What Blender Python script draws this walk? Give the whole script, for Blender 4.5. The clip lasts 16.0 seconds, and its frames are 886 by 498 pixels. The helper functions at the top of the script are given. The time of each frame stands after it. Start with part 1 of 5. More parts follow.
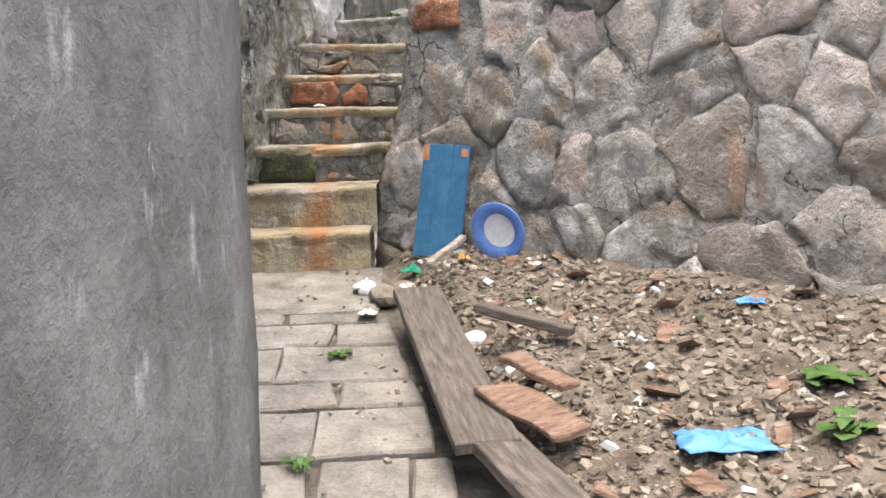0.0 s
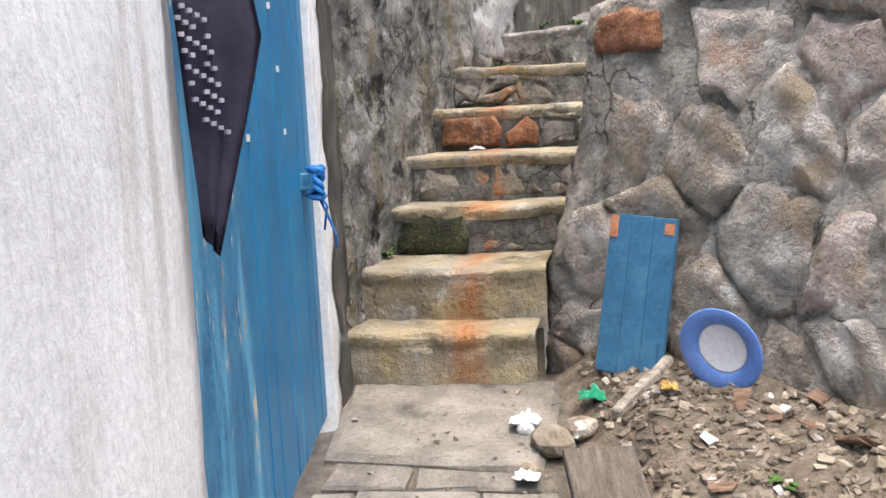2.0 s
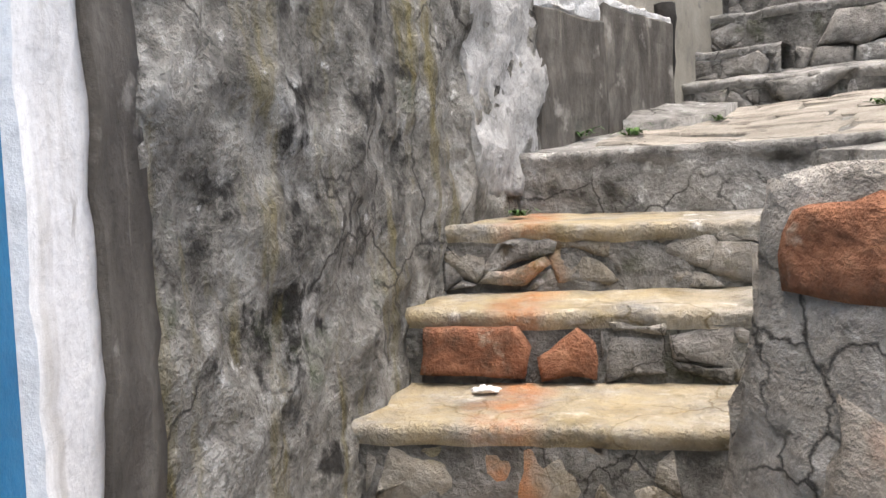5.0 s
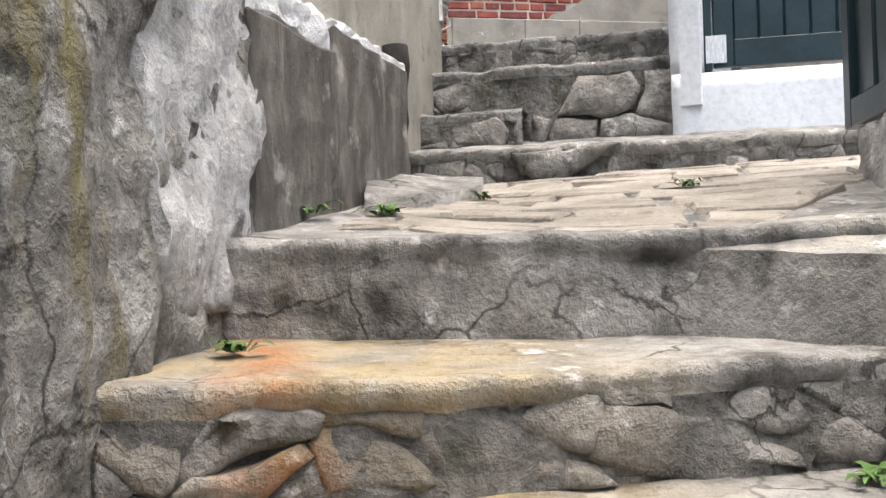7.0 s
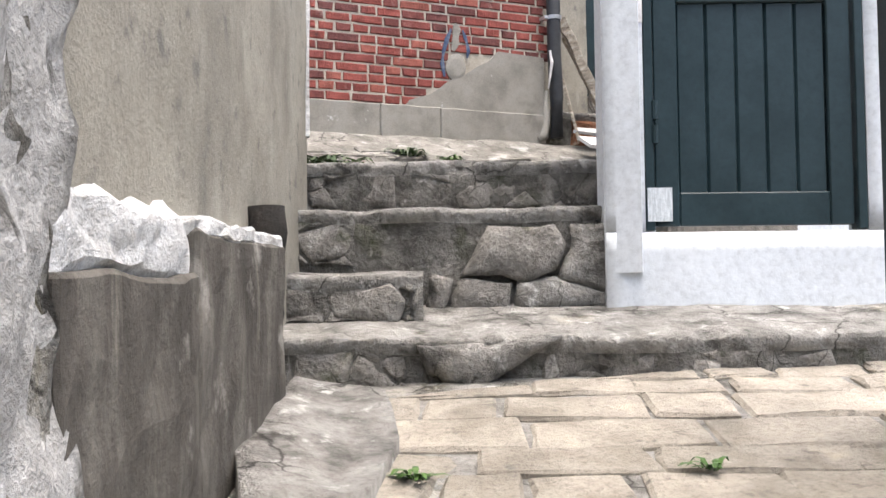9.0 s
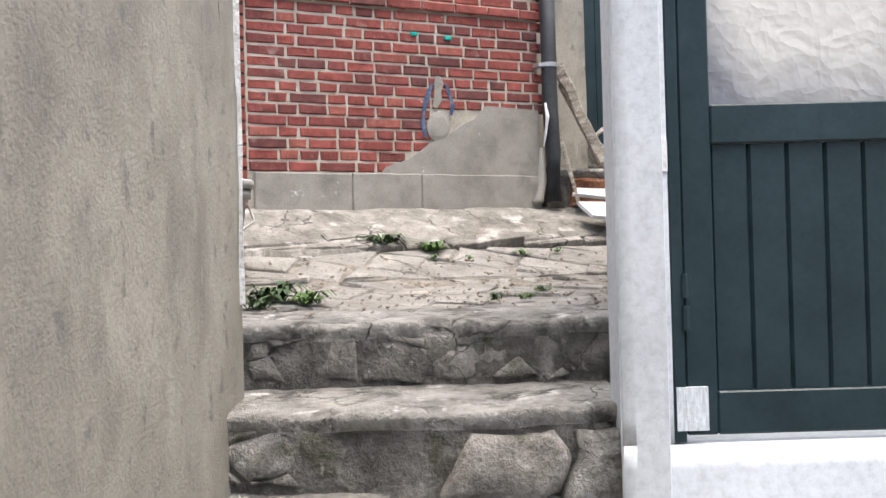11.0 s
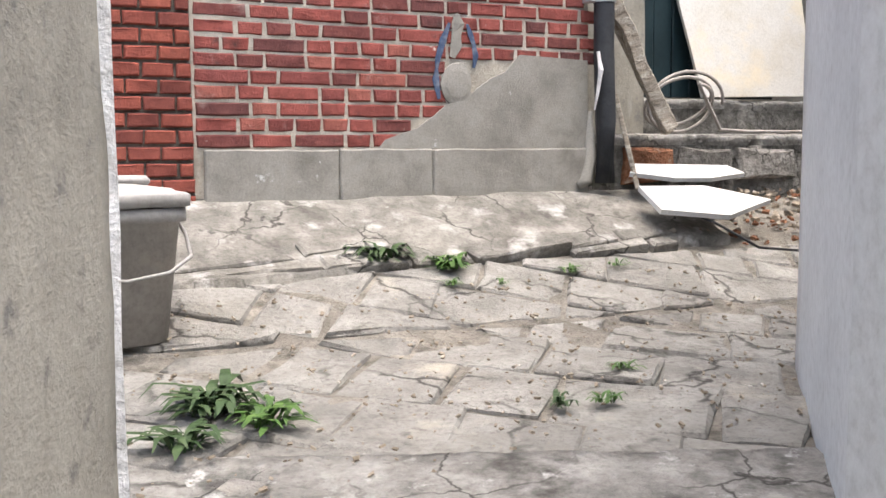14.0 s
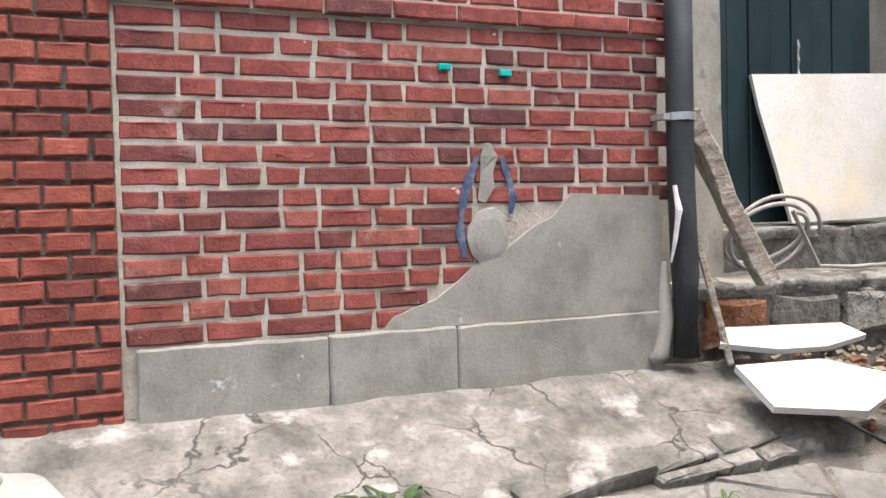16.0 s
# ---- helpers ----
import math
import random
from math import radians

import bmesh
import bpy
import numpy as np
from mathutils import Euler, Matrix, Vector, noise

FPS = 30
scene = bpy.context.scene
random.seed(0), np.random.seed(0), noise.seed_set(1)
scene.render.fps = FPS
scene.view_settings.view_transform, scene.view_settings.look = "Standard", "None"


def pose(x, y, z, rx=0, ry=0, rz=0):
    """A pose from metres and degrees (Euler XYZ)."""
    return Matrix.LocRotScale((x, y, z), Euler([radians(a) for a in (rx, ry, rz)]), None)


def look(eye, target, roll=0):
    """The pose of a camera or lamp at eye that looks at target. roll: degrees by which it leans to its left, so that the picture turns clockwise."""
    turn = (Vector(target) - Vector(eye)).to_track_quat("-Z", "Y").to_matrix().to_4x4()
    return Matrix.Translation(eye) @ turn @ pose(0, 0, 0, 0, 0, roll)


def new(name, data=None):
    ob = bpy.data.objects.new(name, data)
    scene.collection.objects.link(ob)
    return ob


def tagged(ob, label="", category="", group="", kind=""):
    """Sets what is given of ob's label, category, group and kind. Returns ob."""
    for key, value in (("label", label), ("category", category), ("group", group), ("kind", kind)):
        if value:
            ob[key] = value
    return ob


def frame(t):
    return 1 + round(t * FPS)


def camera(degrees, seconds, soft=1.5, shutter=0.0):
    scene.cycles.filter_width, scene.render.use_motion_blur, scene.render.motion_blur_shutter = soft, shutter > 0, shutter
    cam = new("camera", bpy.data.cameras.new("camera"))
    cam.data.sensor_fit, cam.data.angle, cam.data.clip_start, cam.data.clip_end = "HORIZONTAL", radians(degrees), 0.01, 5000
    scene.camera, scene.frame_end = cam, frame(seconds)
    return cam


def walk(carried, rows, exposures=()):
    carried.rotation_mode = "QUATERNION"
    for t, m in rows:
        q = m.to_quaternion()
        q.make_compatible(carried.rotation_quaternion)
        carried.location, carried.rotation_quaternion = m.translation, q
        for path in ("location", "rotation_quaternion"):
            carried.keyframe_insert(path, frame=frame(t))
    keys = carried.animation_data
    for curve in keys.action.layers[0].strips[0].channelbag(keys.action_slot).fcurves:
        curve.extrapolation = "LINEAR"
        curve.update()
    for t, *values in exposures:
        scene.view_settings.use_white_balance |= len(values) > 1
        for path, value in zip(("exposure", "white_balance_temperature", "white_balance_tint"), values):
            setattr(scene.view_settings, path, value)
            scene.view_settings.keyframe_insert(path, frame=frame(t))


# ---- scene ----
cam = camera(51.1, 16.0)

PATH = [
    (0, (-0.011, -0.005, 1.432), (0.0, 1.983, 1.209), -1.5),
    (0.5, (0.01, 0.268, 1.458), (-0.1, 2.256, 1.265), -1.3),
    (1, (0.0, 0.566, 1.577), (-0.144, 2.551, 1.376), -1.3),
    (1.5, (-0.012, 0.829, 1.597), (-0.343, 2.791, 1.402), -3.2),
    (2, (0.007, 1.199, 1.691), (-0.395, 3.146, 1.468), -3.0),
    (2.5, (-0.038, 1.541, 1.715), (-0.432, 3.491, 1.508), -3.5),
    (3, (-0.098, 1.88, 1.82), (-0.416, 3.844, 1.613), -3.5),
    (3.5, (-0.149, 2.229, 1.895), (-0.522, 4.189, 1.751), -3.9),
    (3.7, (-0.171, 2.34, 1.954), (-0.584, 4.293, 1.824), -3.2),
    (5.8, (-0.438, 3.557, 2.142), (-0.701, 5.538, 2.059), -0.9),
    (6, (-0.474, 3.676, 2.15), (-0.619, 5.67, 2.096), -0.3),
    (6.5, (-0.576, 3.998, 2.202), (-0.377, 5.988, 2.192), -1.7),
    (7, (-0.58, 4.276, 2.207), (-0.191, 6.237, 2.23), -1.7),
    (7.5, (-0.58, 4.611, 2.394), (0.039, 6.51, 2.5), -1.4),
    (8, (-0.58, 4.814, 2.474), (0.082, 6.7, 2.53), -0.5),
    (8.5, (-0.624, 5.04, 2.638), (0.182, 6.869, 2.694), -2.0),
    (8.7, (-0.62, 5.123, 2.692), (0.176, 6.956, 2.773), -0.6),
    (10.8, (-0.318, 5.741, 3.33), (0.501, 7.565, 3.352), -1.9),
    (11, (-0.267, 5.813, 3.416), (0.54, 7.643, 3.436), -1.5),
    (11.5, (-0.217, 5.947, 3.517), (0.53, 7.801, 3.607), -1.9),
    (12, (-0.202, 6.128, 3.663), (0.606, 7.957, 3.713), -2.2),
    (12.5, (-0.109, 6.319, 3.676), (0.663, 8.163, 3.69), -2.1),
    (13, (0.032, 6.489, 3.824), (0.717, 8.357, 3.626), -1.5),
    (13.5, (0.08, 6.699, 3.831), (0.789, 8.564, 3.684), -1.0),
    (14, (0.15, 7.036, 3.852), (0.973, 8.848, 3.654), -0.5),
    (14.5, (0.268, 7.328, 3.853), (1.141, 9.121, 3.698), -1.8),
    (15, (0.396, 7.559, 3.95), (1.208, 9.38, 3.785), -1.0),
    (15.5, (0.505, 7.856, 4.041), (1.334, 9.671, 3.906), -1.5),
    (16, (0.541, 8.01, 4.216), (1.348, 9.839, 4.147), -1.4),
]
walk(cam, [(t, look(eye, target, roll)) for t, eye, target, roll in PATH])

# ---- world and light ----
world = bpy.data.worlds.new("sky")
scene.world = world
world.use_nodes = True
_wn = world.node_tree.nodes
_sky = _wn.new("ShaderNodeTexSky")
_sky.sky_type = "NISHITA"
_sky.sun_disc = False
_sky.sun_elevation = radians(80)
_sky.sun_rotation = radians(150)
_sky.air_density, _sky.dust_density, _sky.ozone_density = 1.0, 6.0, 1.0
world.node_tree.links.new(_sky.outputs["Color"], _wn["Background"].inputs["Color"])
_wn["Background"].inputs["Strength"].default_value = 0.15
sun = new("sun", bpy.data.lights.new("sun", "SUN"))
sun.data.energy, sun.data.angle, sun.data.color = 1.5, radians(70), (1.0, 0.985, 0.97)
sun.matrix_world = look((1.4, -2.7, 12), (0.2, 1.0, 0))


scene.view_settings.exposure = 1.62


# ---- materials ----
def nd(nt, kind, **values):
    n = nt.nodes.new(kind)
    for k, v in values.items():
        n.inputs[k].default_value = v
    return n


def ramp(nt, fac, stops):
    r = nt.nodes.new("ShaderNodeValToRGB")
    els = r.color_ramp.elements
    while len(els) < len(stops):
        els.new(0.5)
    for e, (p, c) in zip(els, stops):
        e.position, e.color = p, (*c, 1)
    nt.links.new(fac, r.inputs["Fac"])
    return r.outputs["Color"]


def mix(nt, fac, a, b, mode="MIX"):
    m = nt.nodes.new("ShaderNodeMix")
    m.data_type, m.blend_type = "RGBA", mode
    for sock, v in ((m.inputs[0], fac), (m.inputs[6], a), (m.inputs[7], b)):
        if isinstance(v, bpy.types.NodeSocket):
            nt.links.new(v, sock)
        else:
            sock.default_value = v if isinstance(v, (int, float)) else (*v, 1)
    return m.outputs[2]


def place(nt, scale=(1, 1, 1), own=False):
    """World position (or the object's own) scaled, as a texture vector."""
    if own:
        src = nt.nodes.new("ShaderNodeTexCoord").outputs["Object"]
    else:
        src = nt.nodes.new("ShaderNodeNewGeometry").outputs["Position"]
    mp = nt.nodes.new("ShaderNodeMapping")
    mp.inputs["Scale"].default_value = scale
    nt.links.new(src, mp.inputs["Vector"])
    return mp.outputs["Vector"]


def noise_fac(nt, vec, scale, detail=6, rough=0.6, lo=0.35, hi=0.65):
    n = nd(nt, "ShaderNodeTexNoise", Scale=scale, Detail=detail, Roughness=rough)
    nt.links.new(vec, n.inputs["Vector"])
    m = nd(nt, "ShaderNodeMapRange")
    m.inputs[1].default_value, m.inputs[2].default_value = lo, hi
    nt.links.new(n.outputs["Fac"], m.inputs[0])
    return m.outputs[0]


def math_node(nt, op, a, b):
    m = nt.nodes.new("ShaderNodeMath")
    m.operation = op
    for i, v in enumerate((a, b)):
        if isinstance(v, bpy.types.NodeSocket):
            nt.links.new(v, m.inputs[i])
        else:
            m.inputs[i].default_value = v
    return m.outputs[0]


def surface(name, dark, mid, light, rough=0.9, scale=6.0, bump=0.4, fine=90.0, spread=0.0,
            stains=(), stretch=(1, 1, 1), own=False, metal=0.0, tones=None, relief=0.006, cracks=0.0):
    """A worn surface: three tones over a coarse and a fine noise, stains (colour, scale, from, to, stretch), relief.
    spread: how much one piece differs from the next. tones: colours picked from by piece."""
    m = bpy.data.materials.new(name)
    m.use_nodes = True
    nt = m.node_tree
    bs = nt.nodes["Principled BSDF"]
    vec = place(nt, stretch, own)
    coarse = noise_fac(nt, vec, scale, 8, 0.65, 0.3, 0.7)
    col = ramp(nt, coarse, [(0.0, dark), (0.5, mid), (1.0, light)])
    if tones:
        info = nt.nodes.new("ShaderNodeObjectInfo")
        pick = ramp(nt, info.outputs["Random"], [(i / len(tones), c) for i, c in enumerate(tones)])
        pick.node.color_ramp.interpolation = "CONSTANT"
        col = mix(nt, 0.75, col, pick, "MIX")
        col = mix(nt, 0.5, col, ramp(nt, coarse, [(0.0, (0.25, 0.25, 0.25)), (0.5, (0.6, 0.6, 0.6)), (1.0, (1, 1, 1))]), "MULTIPLY")
    if spread:
        info = nt.nodes.new("ShaderNodeObjectInfo")
        v = math_node(nt, "MULTIPLY_ADD", info.outputs["Random"], spread)
        v.node.inputs[2].default_value = 1 - spread / 2
        hs = nt.nodes.new("ShaderNodeHueSaturation")
        nt.links.new(v, hs.inputs["Value"])
        nt.links.new(col, hs.inputs["Color"])
        col = hs.outputs["Color"]
    fine_f = noise_fac(nt, place(nt, (1, 1, 1), own), fine, 5, 0.7, 0.25, 0.75)
    low = 0.2 if bump >= 0.8 else 0.45
    col = mix(nt, 0.55, col, ramp(nt, fine_f, [(0.0, (low, low, low)), (0.5, (0.8, 0.8, 0.8)), (1.0, (1, 1, 1))]), "MULTIPLY")
    for colour, sc, lo, hi, st in stains:
        f = noise_fac(nt, place(nt, st, own), sc, 7, 0.62, lo, hi)
        col = mix(nt, f, col, colour)
    if cracks:
        vo = nd(nt, "ShaderNodeTexVoronoi", Scale=cracks)
        vo.feature = "DISTANCE_TO_EDGE"
        wob = nd(nt, "ShaderNodeTexNoise", Scale=7.0, Detail=6.0)
        base = place(nt)
        nt.links.new(base, wob.inputs["Vector"])
        nt.links.new(mix(nt, 0.16, base, wob.outputs["Color"]), vo.inputs["Vector"])
        line = nd(nt, "ShaderNodeMapRange")
        line.inputs[1].default_value, line.inputs[2].default_value, line.inputs[3].default_value, line.inputs[4].default_value = 0.004, 0.022, 0.85, 0.0
        nt.links.new(vo.outputs["Distance"], line.inputs[0])
        col = mix(nt, math_node(nt, "MULTIPLY", line.outputs[0], noise_fac(nt, base, 3.0, 3, 0.5, 0.42, 0.56)), col, (0.035, 0.032, 0.027))
    nt.links.new(col, bs.inputs["Base Color"])
    bs.inputs["Roughness"].default_value = rough
    bs.inputs["Metallic"].default_value = metal
    if "Specular IOR Level" in bs.inputs:
        bs.inputs["Specular IOR Level"].default_value = 0.3
    if bump:
        hgt = math_node(nt, "ADD", math_node(nt, "MULTIPLY", coarse, 1.5), fine_f)
        b = nd(nt, "ShaderNodeBump", Strength=min(1, bump), Distance=relief)
        nt.links.new(hgt, b.inputs["Height"])
        nt.links.new(b.outputs["Normal"], bs.inputs["Normal"])
    return m


ONE = (1, 1, 1)
DOWN = (1, 1, 0.12)
M = dict(
    stone=surface("rubble_stone", (0.20, 0.18, 0.155), (0.42, 0.385, 0.34), (0.66, 0.62, 0.57), scale=9, bump=1.0, fine=45, spread=0.45, relief=0.014,
                  tones=[(0.56, 0.52, 0.46), (0.70, 0.65, 0.58), (0.52, 0.45, 0.38), (0.78, 0.74, 0.68), (0.46, 0.40, 0.33), (0.70, 0.62, 0.54), (0.62, 0.51, 0.45)],
                  stains=[((0.68, 0.65, 0.61), 6, 0.56, 0.68, ONE), ((0.07, 0.06, 0.05), 4, 0.57, 0.68, ONE), ((0.78, 0.75, 0.71), 2.5, 0.58, 0.72, ONE), ((0.40, 0.32, 0.235), 4, 0.53, 0.68, ONE), ((0.42, 0.27, 0.2), 3.3, 0.62, 0.74, ONE), ((0.24, 0.21, 0.10), 3, 0.62, 0.78, ONE), ((0.72, 0.69, 0.66), 18, 0.62, 0.7, ONE)]),
    mortar=surface("old_mortar", (0.20, 0.182, 0.158), (0.42, 0.384, 0.335), (0.64, 0.60, 0.545), scale=7, bump=1.0, cracks=5.0, fine=45, relief=0.014,
                   stains=[((0.62, 0.59, 0.55), 5, 0.56, 0.68, ONE), ((0.05, 0.044, 0.038), 4, 0.56, 0.70, ONE), ((0.15, 0.14, 0.06), 2.5, 0.62, 0.8, ONE)]),
    mosswall=surface("mossy_wall", (0.07, 0.065, 0.055), (0.25, 0.237, 0.208), (0.50, 0.48, 0.435), scale=8, bump=1.0, cracks=4.0, fine=40, relief=0.016,
                     stains=[((0.48, 0.47, 0.44), 5, 0.55, 0.72, ONE), ((0.03, 0.028, 0.024), 7, 0.54, 0.63, ONE), ((0.20, 0.165, 0.055), 3, 0.56, 0.72, (2.2, 2.2, 0.3)), ((0.6, 0.59, 0.56), 16, 0.63, 0.72, ONE), ((0.045, 0.06, 0.02), 4, 0.62, 0.75, ONE)]),
    concrete=surface("grey_concrete", (0.115, 0.11, 0.10), (0.20, 0.193, 0.18), (0.30, 0.29, 0.27), scale=4, bump=0.5, fine=50,
                     stains=[((0.075, 0.07, 0.065), 4, 0.56, 0.78, (1.6, 1.6, 0.7)), ((0.40, 0.39, 0.375), 16, 0.60, 0.74, (1, 1, 0.35)), ((0.46, 0.45, 0.44), 40, 0.66, 0.74, (1, 1, 0.25))]),
    slabgrey=surface("grey_path_stone", (0.16, 0.145, 0.125), (0.27, 0.245, 0.21), (0.38, 0.345, 0.30), scale=6, bump=0.8, fine=70, spread=0.3,
                     stains=[((0.11, 0.1, 0.085), 5, 0.58, 0.72, ONE), ((0.36, 0.30, 0.2), 4, 0.62, 0.8, ONE)]),
    apron=surface("cracked_cement", (0.10, 0.094, 0.082), (0.215, 0.203, 0.18), (0.36, 0.345, 0.31), scale=6, bump=0.9, cracks=4.0, fine=60, spread=0.25,
                  stains=[((0.11, 0.1, 0.085), 5, 0.56, 0.70, ONE), ((0.46, 0.45, 0.425), 7, 0.58, 0.72, ONE)]),
    render=surface("beige_render", (0.23, 0.213, 0.178), (0.33, 0.306, 0.256), (0.41, 0.384, 0.325), scale=2.6, bump=0.5, fine=90,
                   stains=[((0.15, 0.14, 0.12), 2.0, 0.50, 0.78, (1, 1, 0.35)), ((0.16, 0.15, 0.13), 3, 0.54, 0.74, (1, 1, 0.5)), ((0.45, 0.435, 0.40), 9, 0.66, 0.8, (1, 1, 0.2)), ((0.17, 0.16, 0.145), 14, 0.58, 0.7, ONE)]),
    darkplaster=surface("dark_stained_plaster", (0.05, 0.045, 0.038), (0.10, 0.09, 0.077), (0.2, 0.185, 0.16), scale=5, bump=0.5, fine=60, stretch=(1.6, 1.6, 0.6),
                        stains=[((0.32, 0.30, 0.27), 6, 0.58, 0.70, ONE), ((0.26, 0.24, 0.2), 8, 0.62, 0.78, (2, 2, 0.25))]),
    white=surface("worn_whitewash", (0.70, 0.69, 0.67), (0.83, 0.825, 0.81), (0.88, 0.876, 0.865), scale=4, bump=0.3, fine=60,
                  stains=[((0.42, 0.39, 0.34), 3.0, 0.57, 0.75, (2.5, 2.5, 0.25)), ((0.25, 0.225, 0.19), 6, 0.68, 0.76, (1.5, 1.5, 0.5))]),
    palepeel=surface("pale_peeling_plaster", (0.24, 0.235, 0.22), (0.44, 0.43, 0.41), (0.66, 0.65, 0.63), scale=7, bump=1.0, fine=45,
                     stains=[((0.10, 0.095, 0.085), 7, 0.58, 0.68, ONE), ((0.75, 0.745, 0.73), 12, 0.62, 0.72, ONE)]),
    whitepatch=surface("flaking_lime", (0.45, 0.44, 0.42), (0.75, 0.745, 0.73), (0.88, 0.88, 0.87), scale=10, bump=0.9, fine=60,
                       stains=[((0.2, 0.18, 0.155), 9, 0.6, 0.7, ONE)]),
    postpaint=surface("pale_blue_white_paint", (0.57, 0.60, 0.625), (0.645, 0.675, 0.70), (0.69, 0.72, 0.745), scale=3, bump=0.12, fine=40, rough=0.55,
                      stains=[((0.45, 0.44, 0.43), 6, 0.70, 0.8, DOWN)]),
    step=surface("worn_step_mortar", (0.15, 0.144, 0.132), (0.30, 0.288, 0.265), (0.45, 0.436, 0.41), scale=7, bump=1.0, cracks=4.5, fine=45, relief=0.010,
                 stains=[((0.07, 0.066, 0.058), 6, 0.52, 0.66, ONE), ((0.38, 0.34, 0.25), 3.5, 0.60, 0.82, ONE), ((0.58, 0.565, 0.54), 11, 0.60, 0.70, ONE)]),
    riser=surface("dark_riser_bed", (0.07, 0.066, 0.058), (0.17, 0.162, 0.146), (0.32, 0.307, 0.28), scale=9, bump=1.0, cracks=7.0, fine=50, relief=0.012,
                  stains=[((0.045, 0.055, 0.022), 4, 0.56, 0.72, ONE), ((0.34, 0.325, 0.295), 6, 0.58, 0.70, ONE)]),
    stepstone=surface("step_riser_stone", (0.12, 0.112, 0.10), (0.25, 0.235, 0.212), (0.40, 0.38, 0.347), scale=9, bump=1.0, cracks=7.0, fine=45, spread=0.6, relief=0.010,
                      stains=[((0.05, 0.058, 0.026), 5, 0.57, 0.72, ONE), ((0.28, 0.21, 0.17), 6, 0.62, 0.78, ONE), ((0.45, 0.43, 0.40), 12, 0.62, 0.70, ONE)]),
    mossstone=surface("mossy_riser_stone", (0.022, 0.024, 0.012), (0.05, 0.055, 0.024), (0.13, 0.125, 0.07), scale=11, bump=1.0, fine=55, relief=0.012,
                      stains=[((0.03, 0.03, 0.022), 6, 0.5, 0.66, ONE)]),
    rust=surface("rust_orange_brick", (0.19, 0.08, 0.042), (0.32, 0.14, 0.075), (0.44, 0.23, 0.135), scale=12, bump=1.0, fine=50, relief=0.01,
                 stains=[((0.12, 0.075, 0.05), 7, 0.54, 0.68, ONE), ((0.42, 0.33, 0.25), 10, 0.6, 0.7, ONE)]),
    slab=surface("sandy_paving_stone", (0.245, 0.218, 0.18), (0.365, 0.33, 0.278), (0.475, 0.432, 0.37), scale=5, bump=0.8, fine=70, spread=0.26, relief=0.008,
                 stains=[((0.20, 0.18, 0.15), 4, 0.52, 0.70, ONE), ((0.16, 0.148, 0.13), 16, 0.60, 0.70, ONE), ((0.5, 0.43, 0.33), 5, 0.62, 0.8, ONE)]),
    yardslab=surface("grey_yard_stone", (0.20, 0.19, 0.172), (0.30, 0.287, 0.262), (0.40, 0.384, 0.355), scale=5, bump=0.9, cracks=2.2, fine=60, spread=0.24, relief=0.008,
                     stains=[((0.22, 0.21, 0.19), 4, 0.52, 0.70, ONE), ((0.46, 0.415, 0.345), 3, 0.58, 0.76, ONE), ((0.17, 0.16, 0.145), 18, 0.60, 0.70, ONE)]),
    sand=surface("sandy_joint_fill", (0.12, 0.108, 0.09), (0.27, 0.246, 0.21), (0.42, 0.385, 0.33), scale=10, bump=1.0, fine=90, relief=0.008,
                 stains=[((0.10, 0.09, 0.074), 5, 0.54, 0.70, ONE)]),
    joint=surface("dirty_joint_earth", (0.07, 0.06, 0.048), (0.15, 0.13, 0.105), (0.26, 0.23, 0.19), scale=12, bump=0.9, fine=90),
    soil=surface("rubble_soil", (0.10, 0.078, 0.056), (0.205, 0.165, 0.125), (0.34, 0.285, 0.225), scale=14, bump=1.0, fine=80,
                 stains=[((0.45, 0.41, 0.35), 22, 0.66, 0.76, ONE), ((0.07, 0.052, 0.038), 9, 0.6, 0.72, ONE)]),
    chip=surface("rubble_chips", (0.14, 0.11, 0.08), (0.30, 0.25, 0.19), (0.5, 0.44, 0.36), scale=11, bump=0.6, fine=60,
                 stains=[((0.62, 0.58, 0.52), 8, 0.6, 0.66, ONE), ((0.30, 0.16, 0.09), 7, 0.66, 0.72, ONE)]),
    brick=surface("red_brick", (0.17, 0.05, 0.042), (0.28, 0.08, 0.066), (0.40, 0.135, 0.11), scale=14, bump=0.6, fine=110,
                  tones=[(0.31, 0.08, 0.065), (0.37, 0.10, 0.08), (0.19, 0.062, 0.055), (0.34, 0.088, 0.07), (0.14, 0.058, 0.055), (0.42, 0.14, 0.105), (0.27, 0.075, 0.065)],
                  stains=[((0.08, 0.045, 0.04), 9, 0.6, 0.72, ONE), ((0.46, 0.34, 0.30), 5, 0.6, 0.8, ONE), ((0.55, 0.5, 0.45), 16, 0.68, 0.74, ONE)]),
    brickpier=surface("orange_red_brick", (0.22, 0.06, 0.042), (0.36, 0.10, 0.065), (0.46, 0.15, 0.095), scale=14, bump=0.6, fine=110,
                      tones=[(0.33, 0.085, 0.062), (0.38, 0.105, 0.072), (0.22, 0.062, 0.05), (0.34, 0.09, 0.065), (0.27, 0.072, 0.056)],
                      stains=[((0.10, 0.04, 0.03), 9, 0.65, 0.78, ONE)]),
    brickmortar=surface("pale_brick_mortar", (0.34, 0.305, 0.25), (0.46, 0.42, 0.35), (0.56, 0.52, 0.45), scale=9, bump=0.6, fine=100,
                        stains=[((0.2, 0.16, 0.13), 6, 0.62, 0.78, ONE)]),
    skirt=surface("grey_cement_skirting", (0.20, 0.188, 0.163), (0.295, 0.278, 0.245), (0.38, 0.362, 0.325), scale=4, bump=0.3, fine=120,
